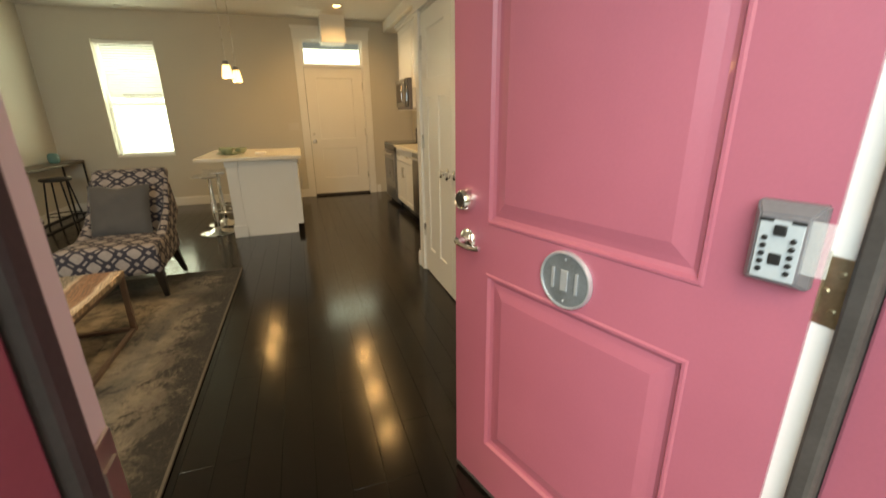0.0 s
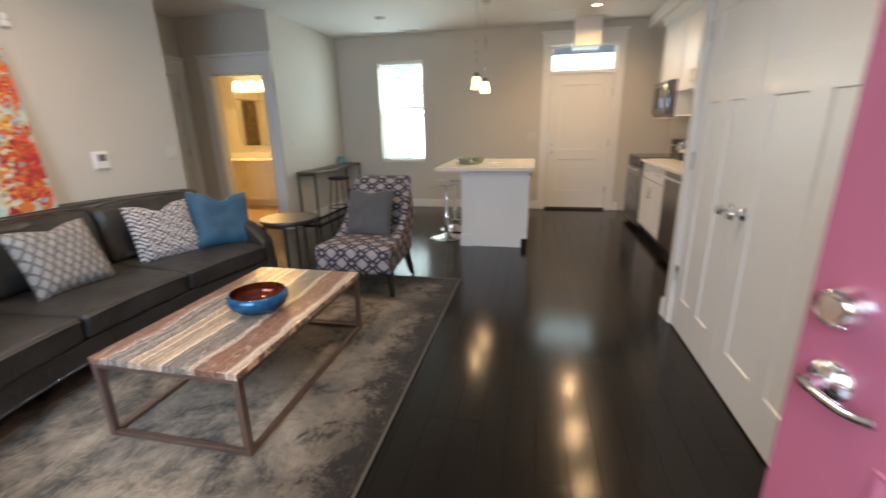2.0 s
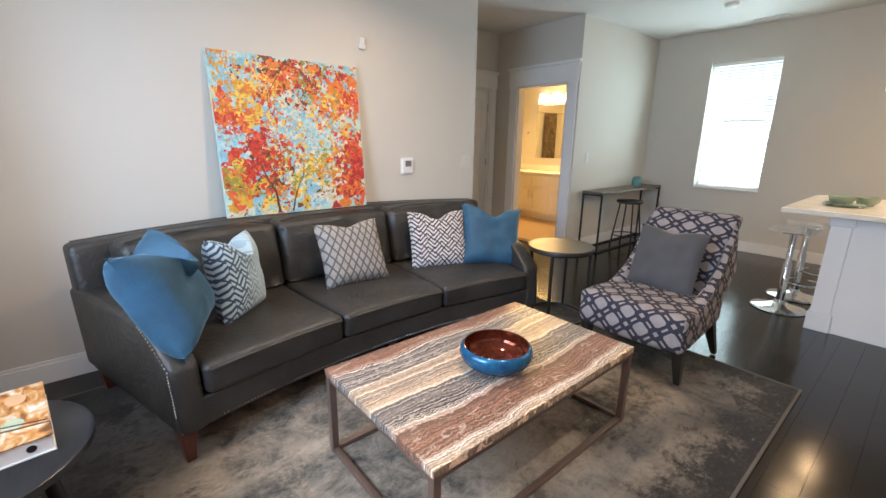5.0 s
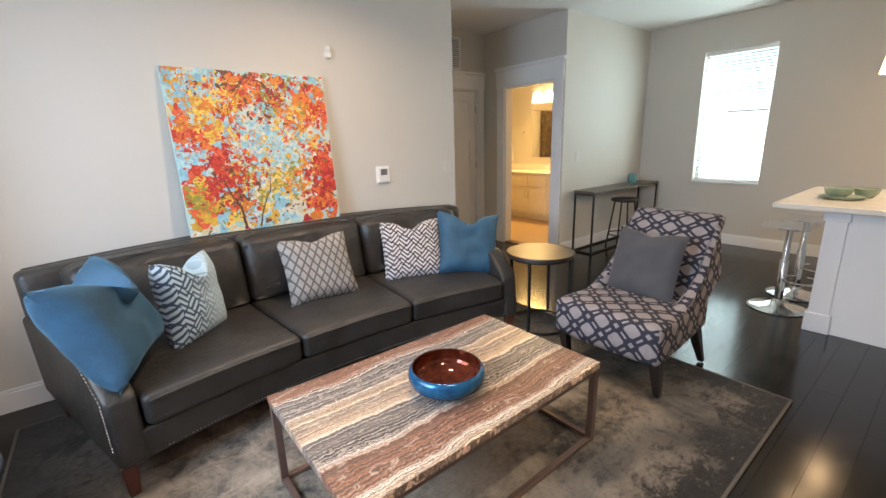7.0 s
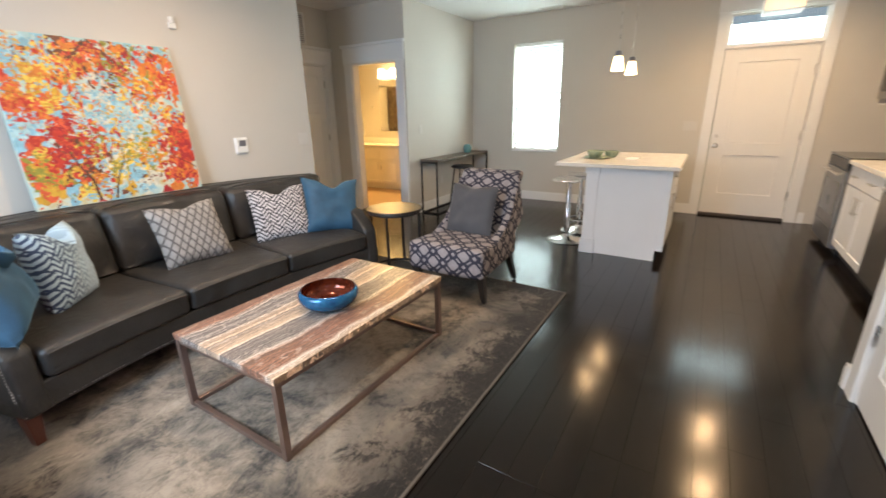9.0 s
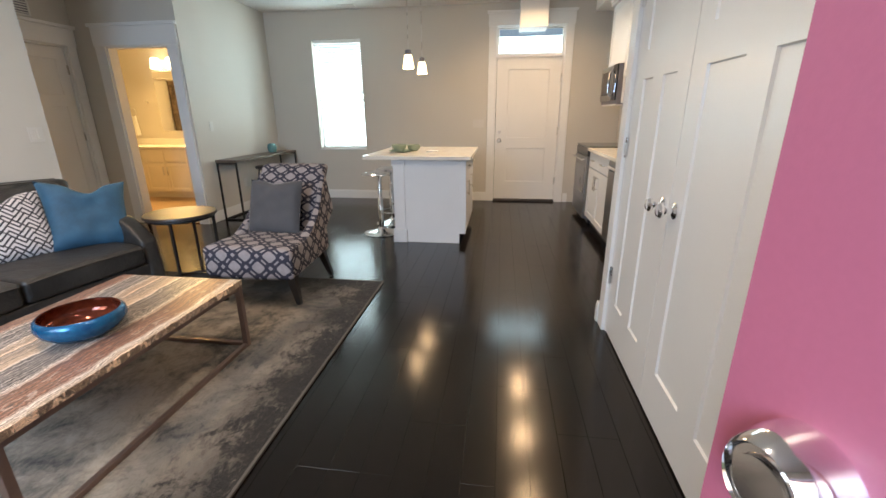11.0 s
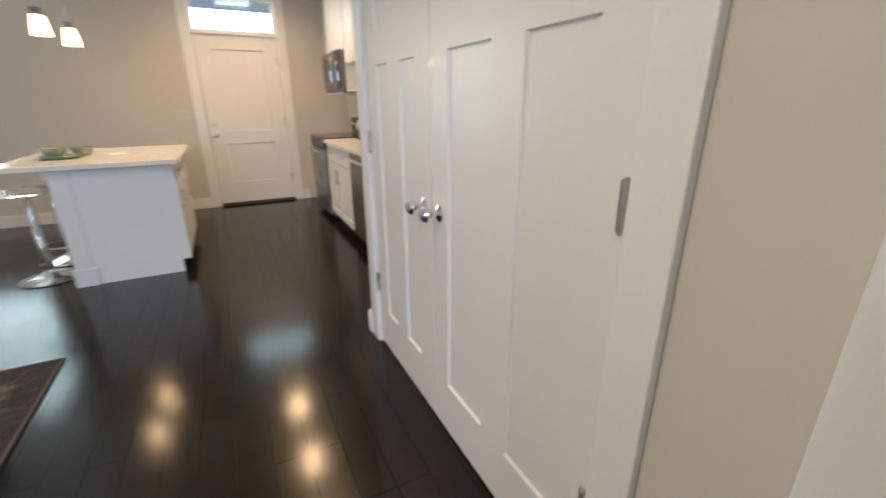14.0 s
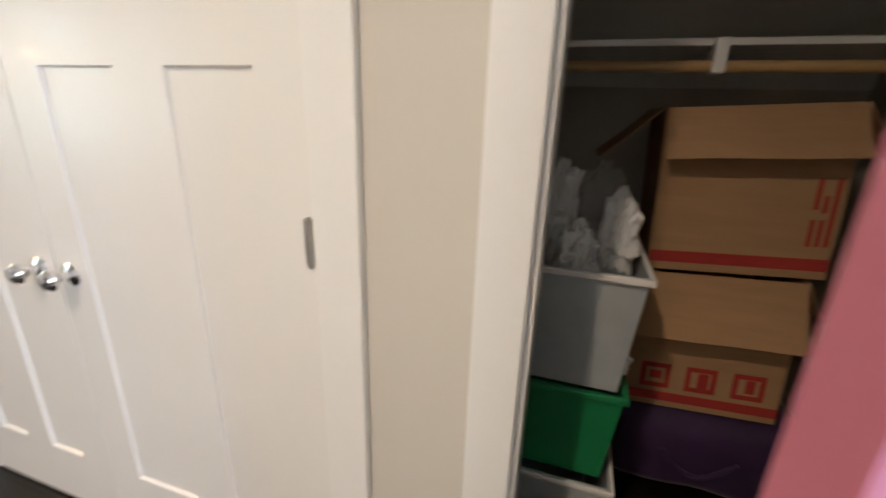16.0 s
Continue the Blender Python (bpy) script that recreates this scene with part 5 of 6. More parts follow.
def food_print():
    """Orange, cream and brown blotches of a printed cover."""
    m, n, l, b = nodes_of("orange_food_print")
    f = noisen(n, l, coords(n, l, (1, 1.6, 1), (0, 0, 30)), 13, 3, 0.6, 1.2)
    l.new(ramp(n, l, f, ((0.34, (0.10, 0.045, 0.02)), (0.42, (0.28, 0.11, 0.03)), (0.50, (0.40, 0.20, 0.06)), (0.57, (0.44, 0.33, 0.21)), (0.66, (0.50, 0.48, 0.46)))), b.inputs["Base Color"])
    b.inputs["Roughness"].default_value = 0.3
    return m


mg = thing("picture_book", (-1.86, 0.86, 0.502), "thick white book with orange food photo cover", "book")
MB = tm(-1.87, 0.845, 0.502) @ pose(0, 0, 0, 0, 0, 6)
part("page_block", box(-0.18, 0.18, -0.128, 0.124, 0.004, 0.049, 0.001, m=MB), WHITEP, mg, "white page block")
part("cover", box(-0.185, 0.185, -0.132, 0.128, 0.049, 0.053, 0.001, m=MB), food_print(), mg, "glossy orange and cream cover")
part("back_cover", box(-0.185, 0.185, -0.132, 0.128, 0.0, 0.004, 0.001, m=MB), WHITEP, mg)
for x, y, w, h, mt2 in ((0.06, 0.05, 0.07, 0.05, SAGE), (-0.07, -0.04, 0.09, 0.06, WHITEP), (0.10, -0.07, 0.06, 0.05, WHITEP), (-0.10, 0.06, 0.08, 0.05, CARD)):
    part("cover_print", lathe(((0, 0.0532), (1, 0.0532), (1, 0.0536), (0, 0.0536)), n=14, m=MB @ tm(x, y, 0) @ Matrix.Diagonal((w / 2, h / 2, 1, 1))), mt2, mg, "printed patch on the cover")
for a, x in ((70, 0.06), (76, 0.085)):
    part("printed_stick", box(-0.10, 0.10, -0.003, 0.003, 0.0538, 0.0546, m=MB @ tm(x, 0.03, 0) @ pose(0, 0, 0, 0, 0, a)), MAHOG, mg, "printed dark chopstick")
for y in (-0.09, -0.005, 0.08):
    part("print_dot", lathe(((0, 0), (0.011, 0), (0.011, 0.0006), (0, 0.0006)), n=14, m=MB @ tm(0.1802, y, 0.026) @ pose(0, 0, 0, 0, 90)), BLACKP, mg, "black printed dot")

# ---- painting, leaning on the wall behind the sofa ----
PW, PH = 1.02, 1.035
PM = tm(-3.170, 1.832, 0.853) @ pose(0, 0, 0, 0, -5.0, 0) @ Matrix(((0, 0, 1, 0), (1, 0, 0, 0), (0, 1, 0, 0), (0, 0, 0, 1)))
art = thing("painting", (0, 0, 0), "square abstract canvas of autumn leaves and branches", "painting")
art.matrix_basis = PM


def wash():
    m, n, l, bs = nodes_of("painted_sky_wash")
    v = coords(n, l)
    a = noisen(n, l, v, 5, 6, 0.65, 1.0)
    l.new(ramp(n, l, a, ((0.30, (0.20, 0.42, 0.47)), (0.45, (0.40, 0.60, 0.60)), (0.55, (0.62, 0.66, 0.55)), (0.65, (0.60, 0.50, 0.25)), (0.75, (0.45, 0.62, 0.64)))), bs.inputs["Base Color"])
    bs.inputs["Roughness"].default_value = 0.55
    bumpn(n, l, bs, noisen(n, l, v, 160, 3), 0.25, 0.002)
    return m


part("canvas", box(0, PW, 0, PH, -0.036, 0, 0.003, m=PM), wash(), art, "stretched canvas with pale blue wash")
PAINT = {"red": (0.55, 0.05, 0.03), "scarlet": (0.70, 0.12, 0.05), "crimson": (0.40, 0.03, 0.035), "orange": (0.68, 0.22, 0.04), "yellow": (0.78, 0.55, 0.10), "gold": (0.66, 0.38, 0.05), "sky": (0.26, 0.50, 0.60), "wash": (0.42, 0.62, 0.64), "cream": (0.66, 0.64, 0.52), "brown": (0.16, 0.06, 0.035), "olive": (0.30, 0.28, 0.05)}
CLUMPS = (  # centre, spread, colours, count
    (0.24, 0.36, 0.13, ("red", "crimson", "scarlet", "red"), 230), (0.36, 0.40, 0.10, ("red", "crimson", "olive"), 90), (0.30, 0.24, 0.12, ("red", "orange", "brown", "yellow"), 110),
    (0.22, 0.72, 0.13, ("yellow", "gold", "orange", "yellow"), 170), (0.42, 0.88, 0.14, ("scarlet", "brown", "orange", "red"), 150),
    (0.64, 0.86, 0.12, ("brown", "crimson", "orange", "olive"), 110), (0.92, 0.82, 0.10, ("scarlet", "red", "orange"), 130),
    (0.76, 0.70, 0.12, ("orange", "yellow", "scarlet", "gold"), 150), (0.92, 0.36, 0.09, ("red", "crimson", "scarlet"), 150),
    (0.88, 0.16, 0.09, ("scarlet", "crimson", "orange"), 90), (0.72, 0.34, 0.11, ("gold", "orange", "olive", "cream"), 120),
    (0.52, 0.30, 0.11, ("olive", "gold", "yellow", "cream"), 90), (0.50, 0.56, 0.14, ("sky", "wash", "sky", "cream"), 190),
    (0.08, 0.60, 0.07, ("scarlet", "orange", "red"), 70), (0.10, 0.20, 0.08, ("scarlet", "gold", "olive"), 60),
    (0.50, 0.12, 0.16, ("sky", "cream", "brown", "gold"), 90), (0.12, 0.86, 0.09, ("orange", "gold", "sky"), 70), (0.60, 0.60, 0.30, ("cream", "orange", "sky", "yellow", "sky"), 160), (0.52, 0.54, 0.11, ("sky", "wash", "wash", "gold"), 110),
    (0.10, 0.94, 0.10, ("wash", "sky"), 50), (0.06, 0.50, 0.06, ("wash", "sky"), 60), (0.50, 0.06, 0.22, ("wash", "sky"), 60), (0.72, 0.52, 0.10, ("cream", "wash", "sky"), 60), (0.90, 0.96, 0.12, ("wash", "sky"), 30))
rnd = random.Random(7)
dabs = {k: bmesh.new() for k in PAINT}
for cx, cy, sp, cols, cnt in CLUMPS:      # broad underpainting
    for _ in range(46):
        x, y = rnd.gauss(cx, sp * 0.9) * PW, rnd.gauss(cy, sp * 0.9) * PH
        r = rnd.uniform(0.018, 0.055)
        bmc, zz = dabs[rnd.choice(cols)], rnd.uniform(0.0001, 0.0005)
        pts = []
        for i in range(13):
            a, rr = i * 6.283 / 13, r * rnd.uniform(0.5, 1.15)
            pts.append(bmc.verts.new(PM @ Vector((min(PW - 0.003, max(0.003, x + rr * math.cos(a))), min(PH - 0.003, max(0.003, y + rr * math.sin(a))), zz))))
        bmc.faces.new(pts)
for cx, cy, sp, cols, cnt in CLUMPS:      # leaves: pointed dabs, in short runs that share a colour and a slant
    left = int(cnt * 2.3)
    while left > 0:
        x0, y0 = rnd.gauss(cx, sp * 0.78) * PW, rnd.gauss(cy, sp * 0.78) * PH
        tone, slant = rnd.choice(cols), rnd.uniform(0, 6.28)
        for _ in range(rnd.randint(2, 6)):
            left -= 1
            x, y = x0 + rnd.gauss(0, 0.022), y0 + rnd.gauss(0, 0.022)
            r = rnd.choice((0.004, 0.006, 0.008, 0.011, 0.015, 0.020)) * rnd.uniform(0.8, 1.2)
            if not (r < x < PW - r and r < y < PH - r):
                continue
            bmc = dabs[tone if rnd.random() < 0.8 else rnd.choice(cols)]
            a0, st2, zz = slant + rnd.gauss(0, 0.7), rnd.uniform(0.38, 0.75), rnd.uniform(0.0006, 0.0028)
            pts = []
            for px, py in ((1.0, 0.0), (0.45, 0.75), (-0.25, 0.95), (-0.85, 0.5), (-1.0, -0.1), (-0.5, -0.85), (0.35, -0.8)):
                px, py = px * r * rnd.uniform(0.8, 1.15), py * r * st2 * rnd.uniform(0.75, 1.2)
                pts.append(bmc.verts.new(PM @ Vector((x + px * math.cos(a0) - py * math.sin(a0), y + px * math.sin(a0) + py * math.cos(a0), zz))))
            bmc.faces.new(pts)
for k, bmc in dabs.items():
    tagged(part("paint_dabs", bmc, plain("oil_" + k, PAINT[k], 0.45, vary=0.28, scale=30, fine=200, bump=0.25), art, k + " dabs of paint"), kind="stuff")


def branch(pts, w0, w1):
    bmb = bmesh.new()
    prev = None
    n = 26
    for i in range(n + 1):
        t = i / n * (len(pts) - 1)
        k = min(int(t), len(pts) - 2)
        f = t - k
        x = (pts[k][0] * (1 - f) + pts[k + 1][0] * f) * PW + 0.006 * noise.noise(Vector((t * 3, pts[0][0] * 9, 0)))
        y = (pts[k][1] * (1 - f) + pts[k + 1][1] * f) * PH + 0.006 * noise.noise(Vector((t * 3, 5, pts[0][1] * 9)))
        w = w0 + (w1 - w0) * i / n
        cur = (bmb.verts.new(PM @ Vector((x - w, y, 0.0032))), bmb.verts.new(PM @ Vector((x + w, y + w * 0.5, 0.0032))))
        if prev:
            bmb.faces.new((prev[0], prev[1], cur[1], cur[0]))
        prev = cur
    return bmb


BRN = plain("oil_branch_brown", (0.10, 0.045, 0.03), 0.5, vary=0.4, scale=30, bump=0.25)
for pts, w0, w1 in ((((0.33, 0.01), (0.32, 0.14), (0.27, 0.24), (0.24, 0.33)), 0.008, 0.003), (((0.42, 0.01), (0.46, 0.14), (0.52, 0.25), (0.53, 0.33)), 0.006, 0.002),
                    (((0.46, 0.14), (0.38, 0.19), (0.31, 0.22)), 0.003, 0.0015), (((0.46, 0.13), (0.58, 0.16), (0.68, 0.16)), 0.0025, 0.001), (((0.52, 0.25), (0.60, 0.24)), 0.0025, 0.001),
                    (((0.99, 0.16), (0.86, 0.24), (0.78, 0.32)), 0.004, 0.0015), (((0.99, 0.70), (0.84, 0.67), (0.74, 0.58), (0.64, 0.50)), 0.004, 0.0015),
                    (((0.48, 0.99), (0.40, 0.86), (0.33, 0.76), (0.34, 0.64)), 0.004, 0.0015), (((0.78, 0.98), (0.66, 0.90), (0.56, 0.86)), 0.006, 0.002), (((0.02, 0.68), (0.12, 0.66), (0.24, 0.63)), 0.0025, 0.001)):
    part("painted_branch", branch(pts, w0, w1), BRN, art, "thin painted brown branch")

# ---- console table and its stool ----
co = thing("console_table", (-3.0, 6.7, 0), "narrow dark wood and metal console table", "console table")
part("tabletop", box(-3.155, -2.872, 5.93, 7.53, 0.735, 0.768, 0.003), plain("greybrown_wood", (0.115, 0.09, 0.07), 0.42, vary=0.3, scale=4, fine=60, bump=0.08, stretch=(8, 1, 8)), co, "grey-brown wooden top")
for x in (-3.150, -2.897):
    for y in (5.935, 7.505):
        part("leg", box(x, x + 0.02, y, y + 0.02, 0, 0.734, 0.002), BLACKM, co)
    part("floor_rail", box(x + 0.001, x + 0.019, 5.957, 7.503, 0.001, 0.02, 0.002), BLACKM, co)
for y in (5.935, 7.505):
    part("end_rail", box(-3.129, -2.898, y + 0.001, y + 0.019, 0.716, 0.734, 0.002), BLACKM, co)
    part("end_floor_rail", box(-3.129, -2.898, y + 0.001, y + 0.019, 0.001, 0.02, 0.002), BLACKM, co)
va = thing("vase", (-3.02, 7.08, 0.768), "small teal ceramic vase on the console", "vase")
part("body", lathe(((0, 0), (0.045, 0), (0.062, 0.03), (0.066, 0.07), (0.058, 0.11), (0.042, 0.13), (0.036, 0.13), (0.05, 0.105), (0.055, 0.07), (0, 0.01)), -3.02, 7.08, 0.768), TEALC, va, smooth=True)
bs = thing("backless_stool", (-2.86, 6.62, 0), "round black seat metal stool at the console", "stool")
part("seat", lathe(((0, 0.585), (0.15, 0.585), (0.165, 0.595), (0.165, 0.615), (0.15, 0.625), (0, 0.622)), -2.86, 6.62, 0, 36), EBONY, bs, "black wooden seat", True)
for a in (45, 135, 225, 315):
    c, s = math.cos(radians(a)), math.sin(radians(a))
    part("leg", rod((-2.86 + 0.20 * c, 6.62 + 0.20 * s, 0), (-2.86 + 0.12 * c, 6.62 + 0.12 * s, 0.586), 0.010, 10), BLACKM, bs, smooth=True)
part("foot_ring", ring(-2.86, 6.62, 0.16, 0.178, 0.007), BLACKM, bs, smooth=True)

# ---- kitchen island ----
isl = thing("kitchen_island", (-0.32, 5.8, 0), "white panelled kitchen island cabinet", "island")
part("end_panel", add(box(-0.69, -0.02, 5.235, 5.262, 0, 0.868, 0.002), box(-0.02, 0.045, 5.235, 5.262, 0.105, 0.868, 0.002)), CABW, isl, "flat white end panel")
part("body", box(-0.66, 0.020, 5.263, 6.33, 0.105, 0.868), CABW, isl)
part("toe_kick", box(-0.64, -0.035, 5.264, 6.32, 0.0, 0.103), BLACKP, isl, "black recessed toe kick")
part("post", add(box(-0.70, -0.585, 5.222, 5.34, 0.14, 0.868, 0.003), box(-0.712, -0.573, 5.212, 5.352, 0.80, 0.868, 0.004)), CABW, isl, "white corner post")
part("post_base", box(-0.715, -0.570, 5.208, 5.355, 0, 0.14, 0.005), CABW, isl)
for y0 in (5.275, 5.80):
    y1 = y0 + 0.515
    dr = part("drawer_front", box(0.021, 0.042, y0, y1, 0.70, 0.858, 0.002), CABW, isl)
    bar_pull("handle", (0.042, y0 + 0.18, 0.78), (0.042, y0 + 0.335, 0.78), (0.028, 0, 0), dr)
    dd = part("cabinet_door", box(0.021, 0.042, y0, y1, 0.115, 0.693, 0.002), CABW, isl)
    bar_pull("handle", (0.042, y0 + 0.06, 0.50), (0.042, y0 + 0.06, 0.655), (0.028, 0, 0), dd)
solid("island_worktop", sliced(box(-0.985, 0.095, 5.135, 6.42, 0.869, 0.905, 0.004, 3), -0.985, 0.095, 4), QUARTZ, "pale quartz worktop on the island", "worktop")


def bar_stool():
    t = thing("bar_stool", (0, 0, 0), "chrome pedestal bar stool with milky clear seat", "bar stool", "stools at the island")
    part("base", lathe(((0, 0), (0.195, 0), (0.20, 0.006), (0.18, 0.018), (0.09, 0.034), (0.045, 0.055), (0.036, 0.075), (0, 0.075)), n=44), CHROME, t, "chrome trumpet base", True)
    part("column", lathe(((0, 0.07), (0.030, 0.07), (0.030, 0.40), (0.022, 0.41), (0.022, 0.66), (0, 0.66)), n=20), CHROME, t, smooth=True)
    bmr = tube([(0.13 * math.cos(a), 0.11 * math.sin(a) + 0.12, 0.26) for a in np.linspace(-2.6, 5.6 - 2.6, 20)], 0.009)
    part("footrest", bmr, CHROME, t, "chrome footrest loop", True)
    part("mount", box(-0.07, 0.07, -0.07, 0.07, 0.652, 0.668, 0.004), CHROME, t)
    bms = box(-0.155, 0.155, -0.155, 0.155, 0.669, 0.687, 0.008, 3)
    sliced(bms, -0.155, 0.155, 8), sliced(bms, -0.155, 0.155, 8, 1)
    for v in bms.verts:
        v.co.z += 0.35 * v.co.y ** 2 - 0.004
    part("seat", bms, ACRYL, t, "milky clear plastic seat", True)
    return t


st1 = bar_stool()
st1.matrix_basis = pose(-0.945, 5.56, 0, 0, 0, -90)
copy_thing(st1, pose(-0.930, 6.01, 0, 0, 0, -80))


def crockery(x, y):
    z = 0.905
    pl2 = thing("plate_stack", (x, y, z), "sage green plates stacked on the worktop", "plates")
    for i in range(2):
        part("plate", lathe(((0, 0), (0.08, 0), (0.135 - 0.01 * i, 0.012), (0.132 - 0.01 * i, 0.015), (0.08, 0.006), (0, 0.006)), x, y, z + 0.008 * i, 32), SAGE, pl2, smooth=True)
    for dx, dy, dz, r in ((-0.02, 0.0, 0.0141, 0.085), (0.11, 0.16, -0.0, 0.075)):
        bw = thing("small_bowl", (x + dx, y + dy, z + dz), "sage green ceramic bowl on the island", "bowl")
        part("body", lathe(((0, 0), (r * 0.5, 0), (r * 0.85, 0.025), (r, 0.065), (r * 0.96, 0.066), (r * 0.8, 0.03), (r * 0.4, 0.008), (0, 0.008)), x + dx, y + dy, z + dz, 32), SAGE, bw, smooth=True)


crockery(-0.70, 5.62)
nd = thing("napkin_dish", (-0.36, 5.66, 0.905), "small white folded napkin on the worktop", "napkin")
part("napkin", box(-0.42, -0.30, 5.60, 5.72, 0.905, 0.917, 0.004), SHELL, nd)

# ---- kitchen run ----
KX = 1.42                                # front plane of the base units


def base_unit(y0, y1, label, split=2, drawer=True):
    u = thing("base_cabinet", (1.65, (y0 + y1) / 2, 0), label, "cabinet", "kitchen base cabinets")
    part("body", box(KX + 0.021, 2.029, y0 + 0.001, y1 - 0.001, 0.105, 0.874), CABW, u)
    part("toe_kick", box(KX + 0.075, 2.025, y0 + 0.001, y1 - 0.001, 0, 0.104), BLACKP, u, "black recessed toe kick")
    w = (y1 - y0) / split
    for i in range(split):
        a, c = y0 + i * w + 0.002, y0 + (i + 1) * w - 0.002
        top2 = 0.69 if drawer else 0.868
        if drawer:
            dr2 = part("drawer_front", box(KX, KX + 0.02, a, c, 0.70, 0.868, 0.002), CABW, u)
            bar_pull("handle", (KX, (a + c) / 2 - 0.07, 0.785), (KX, (a + c) / 2 + 0.07, 0.785), (-0.028, 0, 0), dr2)
        dd2 = swapped(panelled(c - a, top2 - 0.115, 0.02, ((0.055, c - a - 0.055, 0.06, top2 - 0.115 - 0.06),), 0.007, 0.005))
        dd2.transform(tm(KX, a, 0.115))
        dd2 = part("cabinet_door", dd2, CABW, u)
        hy2 = c - 0.035 if i % 2 == 0 else a + 0.035
        bar_pull("handle", (KX, hy2, 0.49), (KX, hy2, 0.64), (-0.028, 0, 0), dd2)
    return u


base_unit(5.300, 6.250, "white shaker base cabinet with nickel bar handles")
base_unit(3.88, 4.682, "white shaker base cabinet beside the dishwasher")
dw = thing("dishwasher", (1.70, 4.99, 0), "stainless steel dishwasher under the worktop", "dishwasher")
part("body", box(KX + 0.026, 2.02, 4.687, 5.295, 0.105, 0.872), BLACKP, dw)
part("door", box(KX - 0.008, KX + 0.025, 4.689, 5.293, 0.115, 0.775, 0.006), STEEL, dw, "brushed steel door")
part("control_strip", box(KX - 0.008, KX + 0.025, 4.689, 5.293, 0.779, 0.870, 0.006), STEEL, dw)
part("handle", box(KX - 0.034, KX - 0.010, 4.74, 5.24, 0.795, 0.822, 0.008, 3), CHROME, dw, "pale metal pocket handle")
part("toe_kick", box(KX + 0.075, 2.025, 4.69, 5.29, 0, 0.104), BLACKP, dw)
solid("kitchen_worktop", box(KX - 0.03, 2.029, 3.88, 6.248, 0.875, 0.912, 0.004, 3), QUARTZ, "pale quartz kitchen worktop", "worktop")
rg = thing("range_cooker", (1.70, 6.635, 0), "stainless steel freestanding electric range", "range")
RY0, RY1 = 6.255, 7.015
part("body", box(KX + 0.0, 2.02, RY0, RY1, 0.06, 0.905), PEWTER, rg)
part("oven_door", box(KX - 0.03, KX - 0.001, RY0 + 0.004, RY1 - 0.004, 0.25, 0.80, 0.006), STEEL, rg, "brushed steel oven door")
part("oven_window", box(KX - 0.032, KX - 0.029, RY0 + 0.09, RY1 - 0.09, 0.36, 0.68, 0.001), DARKGLASS, rg, "dark oven window")
part("drawer", box(KX - 0.026, KX - 0.001, RY0 + 0.004, RY1 - 0.004, 0.065, 0.244, 0.006), STEEL, rg)
part("front_rail", box(KX - 0.026, KX - 0.001, RY0 + 0.004, RY1 - 0.004, 0.806, 0.900, 0.006), BLACKP, rg, "black front rail")
bar_pull("handle", (KX - 0.03, RY0 + 0.06, 0.765), (KX - 0.03, RY1 - 0.06, 0.765), (-0.045, 0, 0), rg, 0.010)
part("cooktop", box(KX - 0.025, 2.02, RY0 - 0.002, RY1 + 0.002, 0.906, 0.922, 0.004), DARKGLASS, rg, "black glass cooktop")
part("control_panel", box(1.92, 2.02, RY0, RY1, 0.922, 1.11, 0.015), BLACKP, rg, "black upright control panel")
part("foot", box(KX + 0.05, 1.98, RY0 + 0.02, RY1 - 0.02, 0, 0.06), BLACKP, rg)
for y in (6.33, 6.41, 6.87, 6.95):
    part("knob", lathe(((0, 0), (0.021, 0), (0.018, 0.022), (0, 0.024)), n=18, m=pose(1.92, y, 1.03, 0, -90)), CHROME, rg, "round metal knob", True)
part("display", box(1.917, 1.921, 6.55, 6.73, 1.00, 1.06), DARKGLASS, rg)


def appliance_bag(x, y):
    t = thing("countertop_canister", (x, y, 0.912), "grey and black small appliance on the worktop", "appliance")
    part("base", box(x - 0.09, x + 0.09, y - 0.13, y + 0.13, 0.912, 1.00, 0.02), BLACKP, t)
    part("drum", lathe(((0, 0), (0.085, 0.0), (0.10, 0.05), (0.095, 0.11), (0.05, 0.14), (0, 0.145)), x, y - 0.06, 1.0), CHROME, t, "polished steel drum", True)
    part("lid", lathe(((0, 0), (0.07, 0.0), (0.08, 0.05), (0.06, 0.10), (0, 0.115)), x, y + 0.08, 1.0), CHROME, t, "polished steel lid", True)


appliance_bag(1.80, 6.02)

UX = 1.69                                 # front plane of the wall units


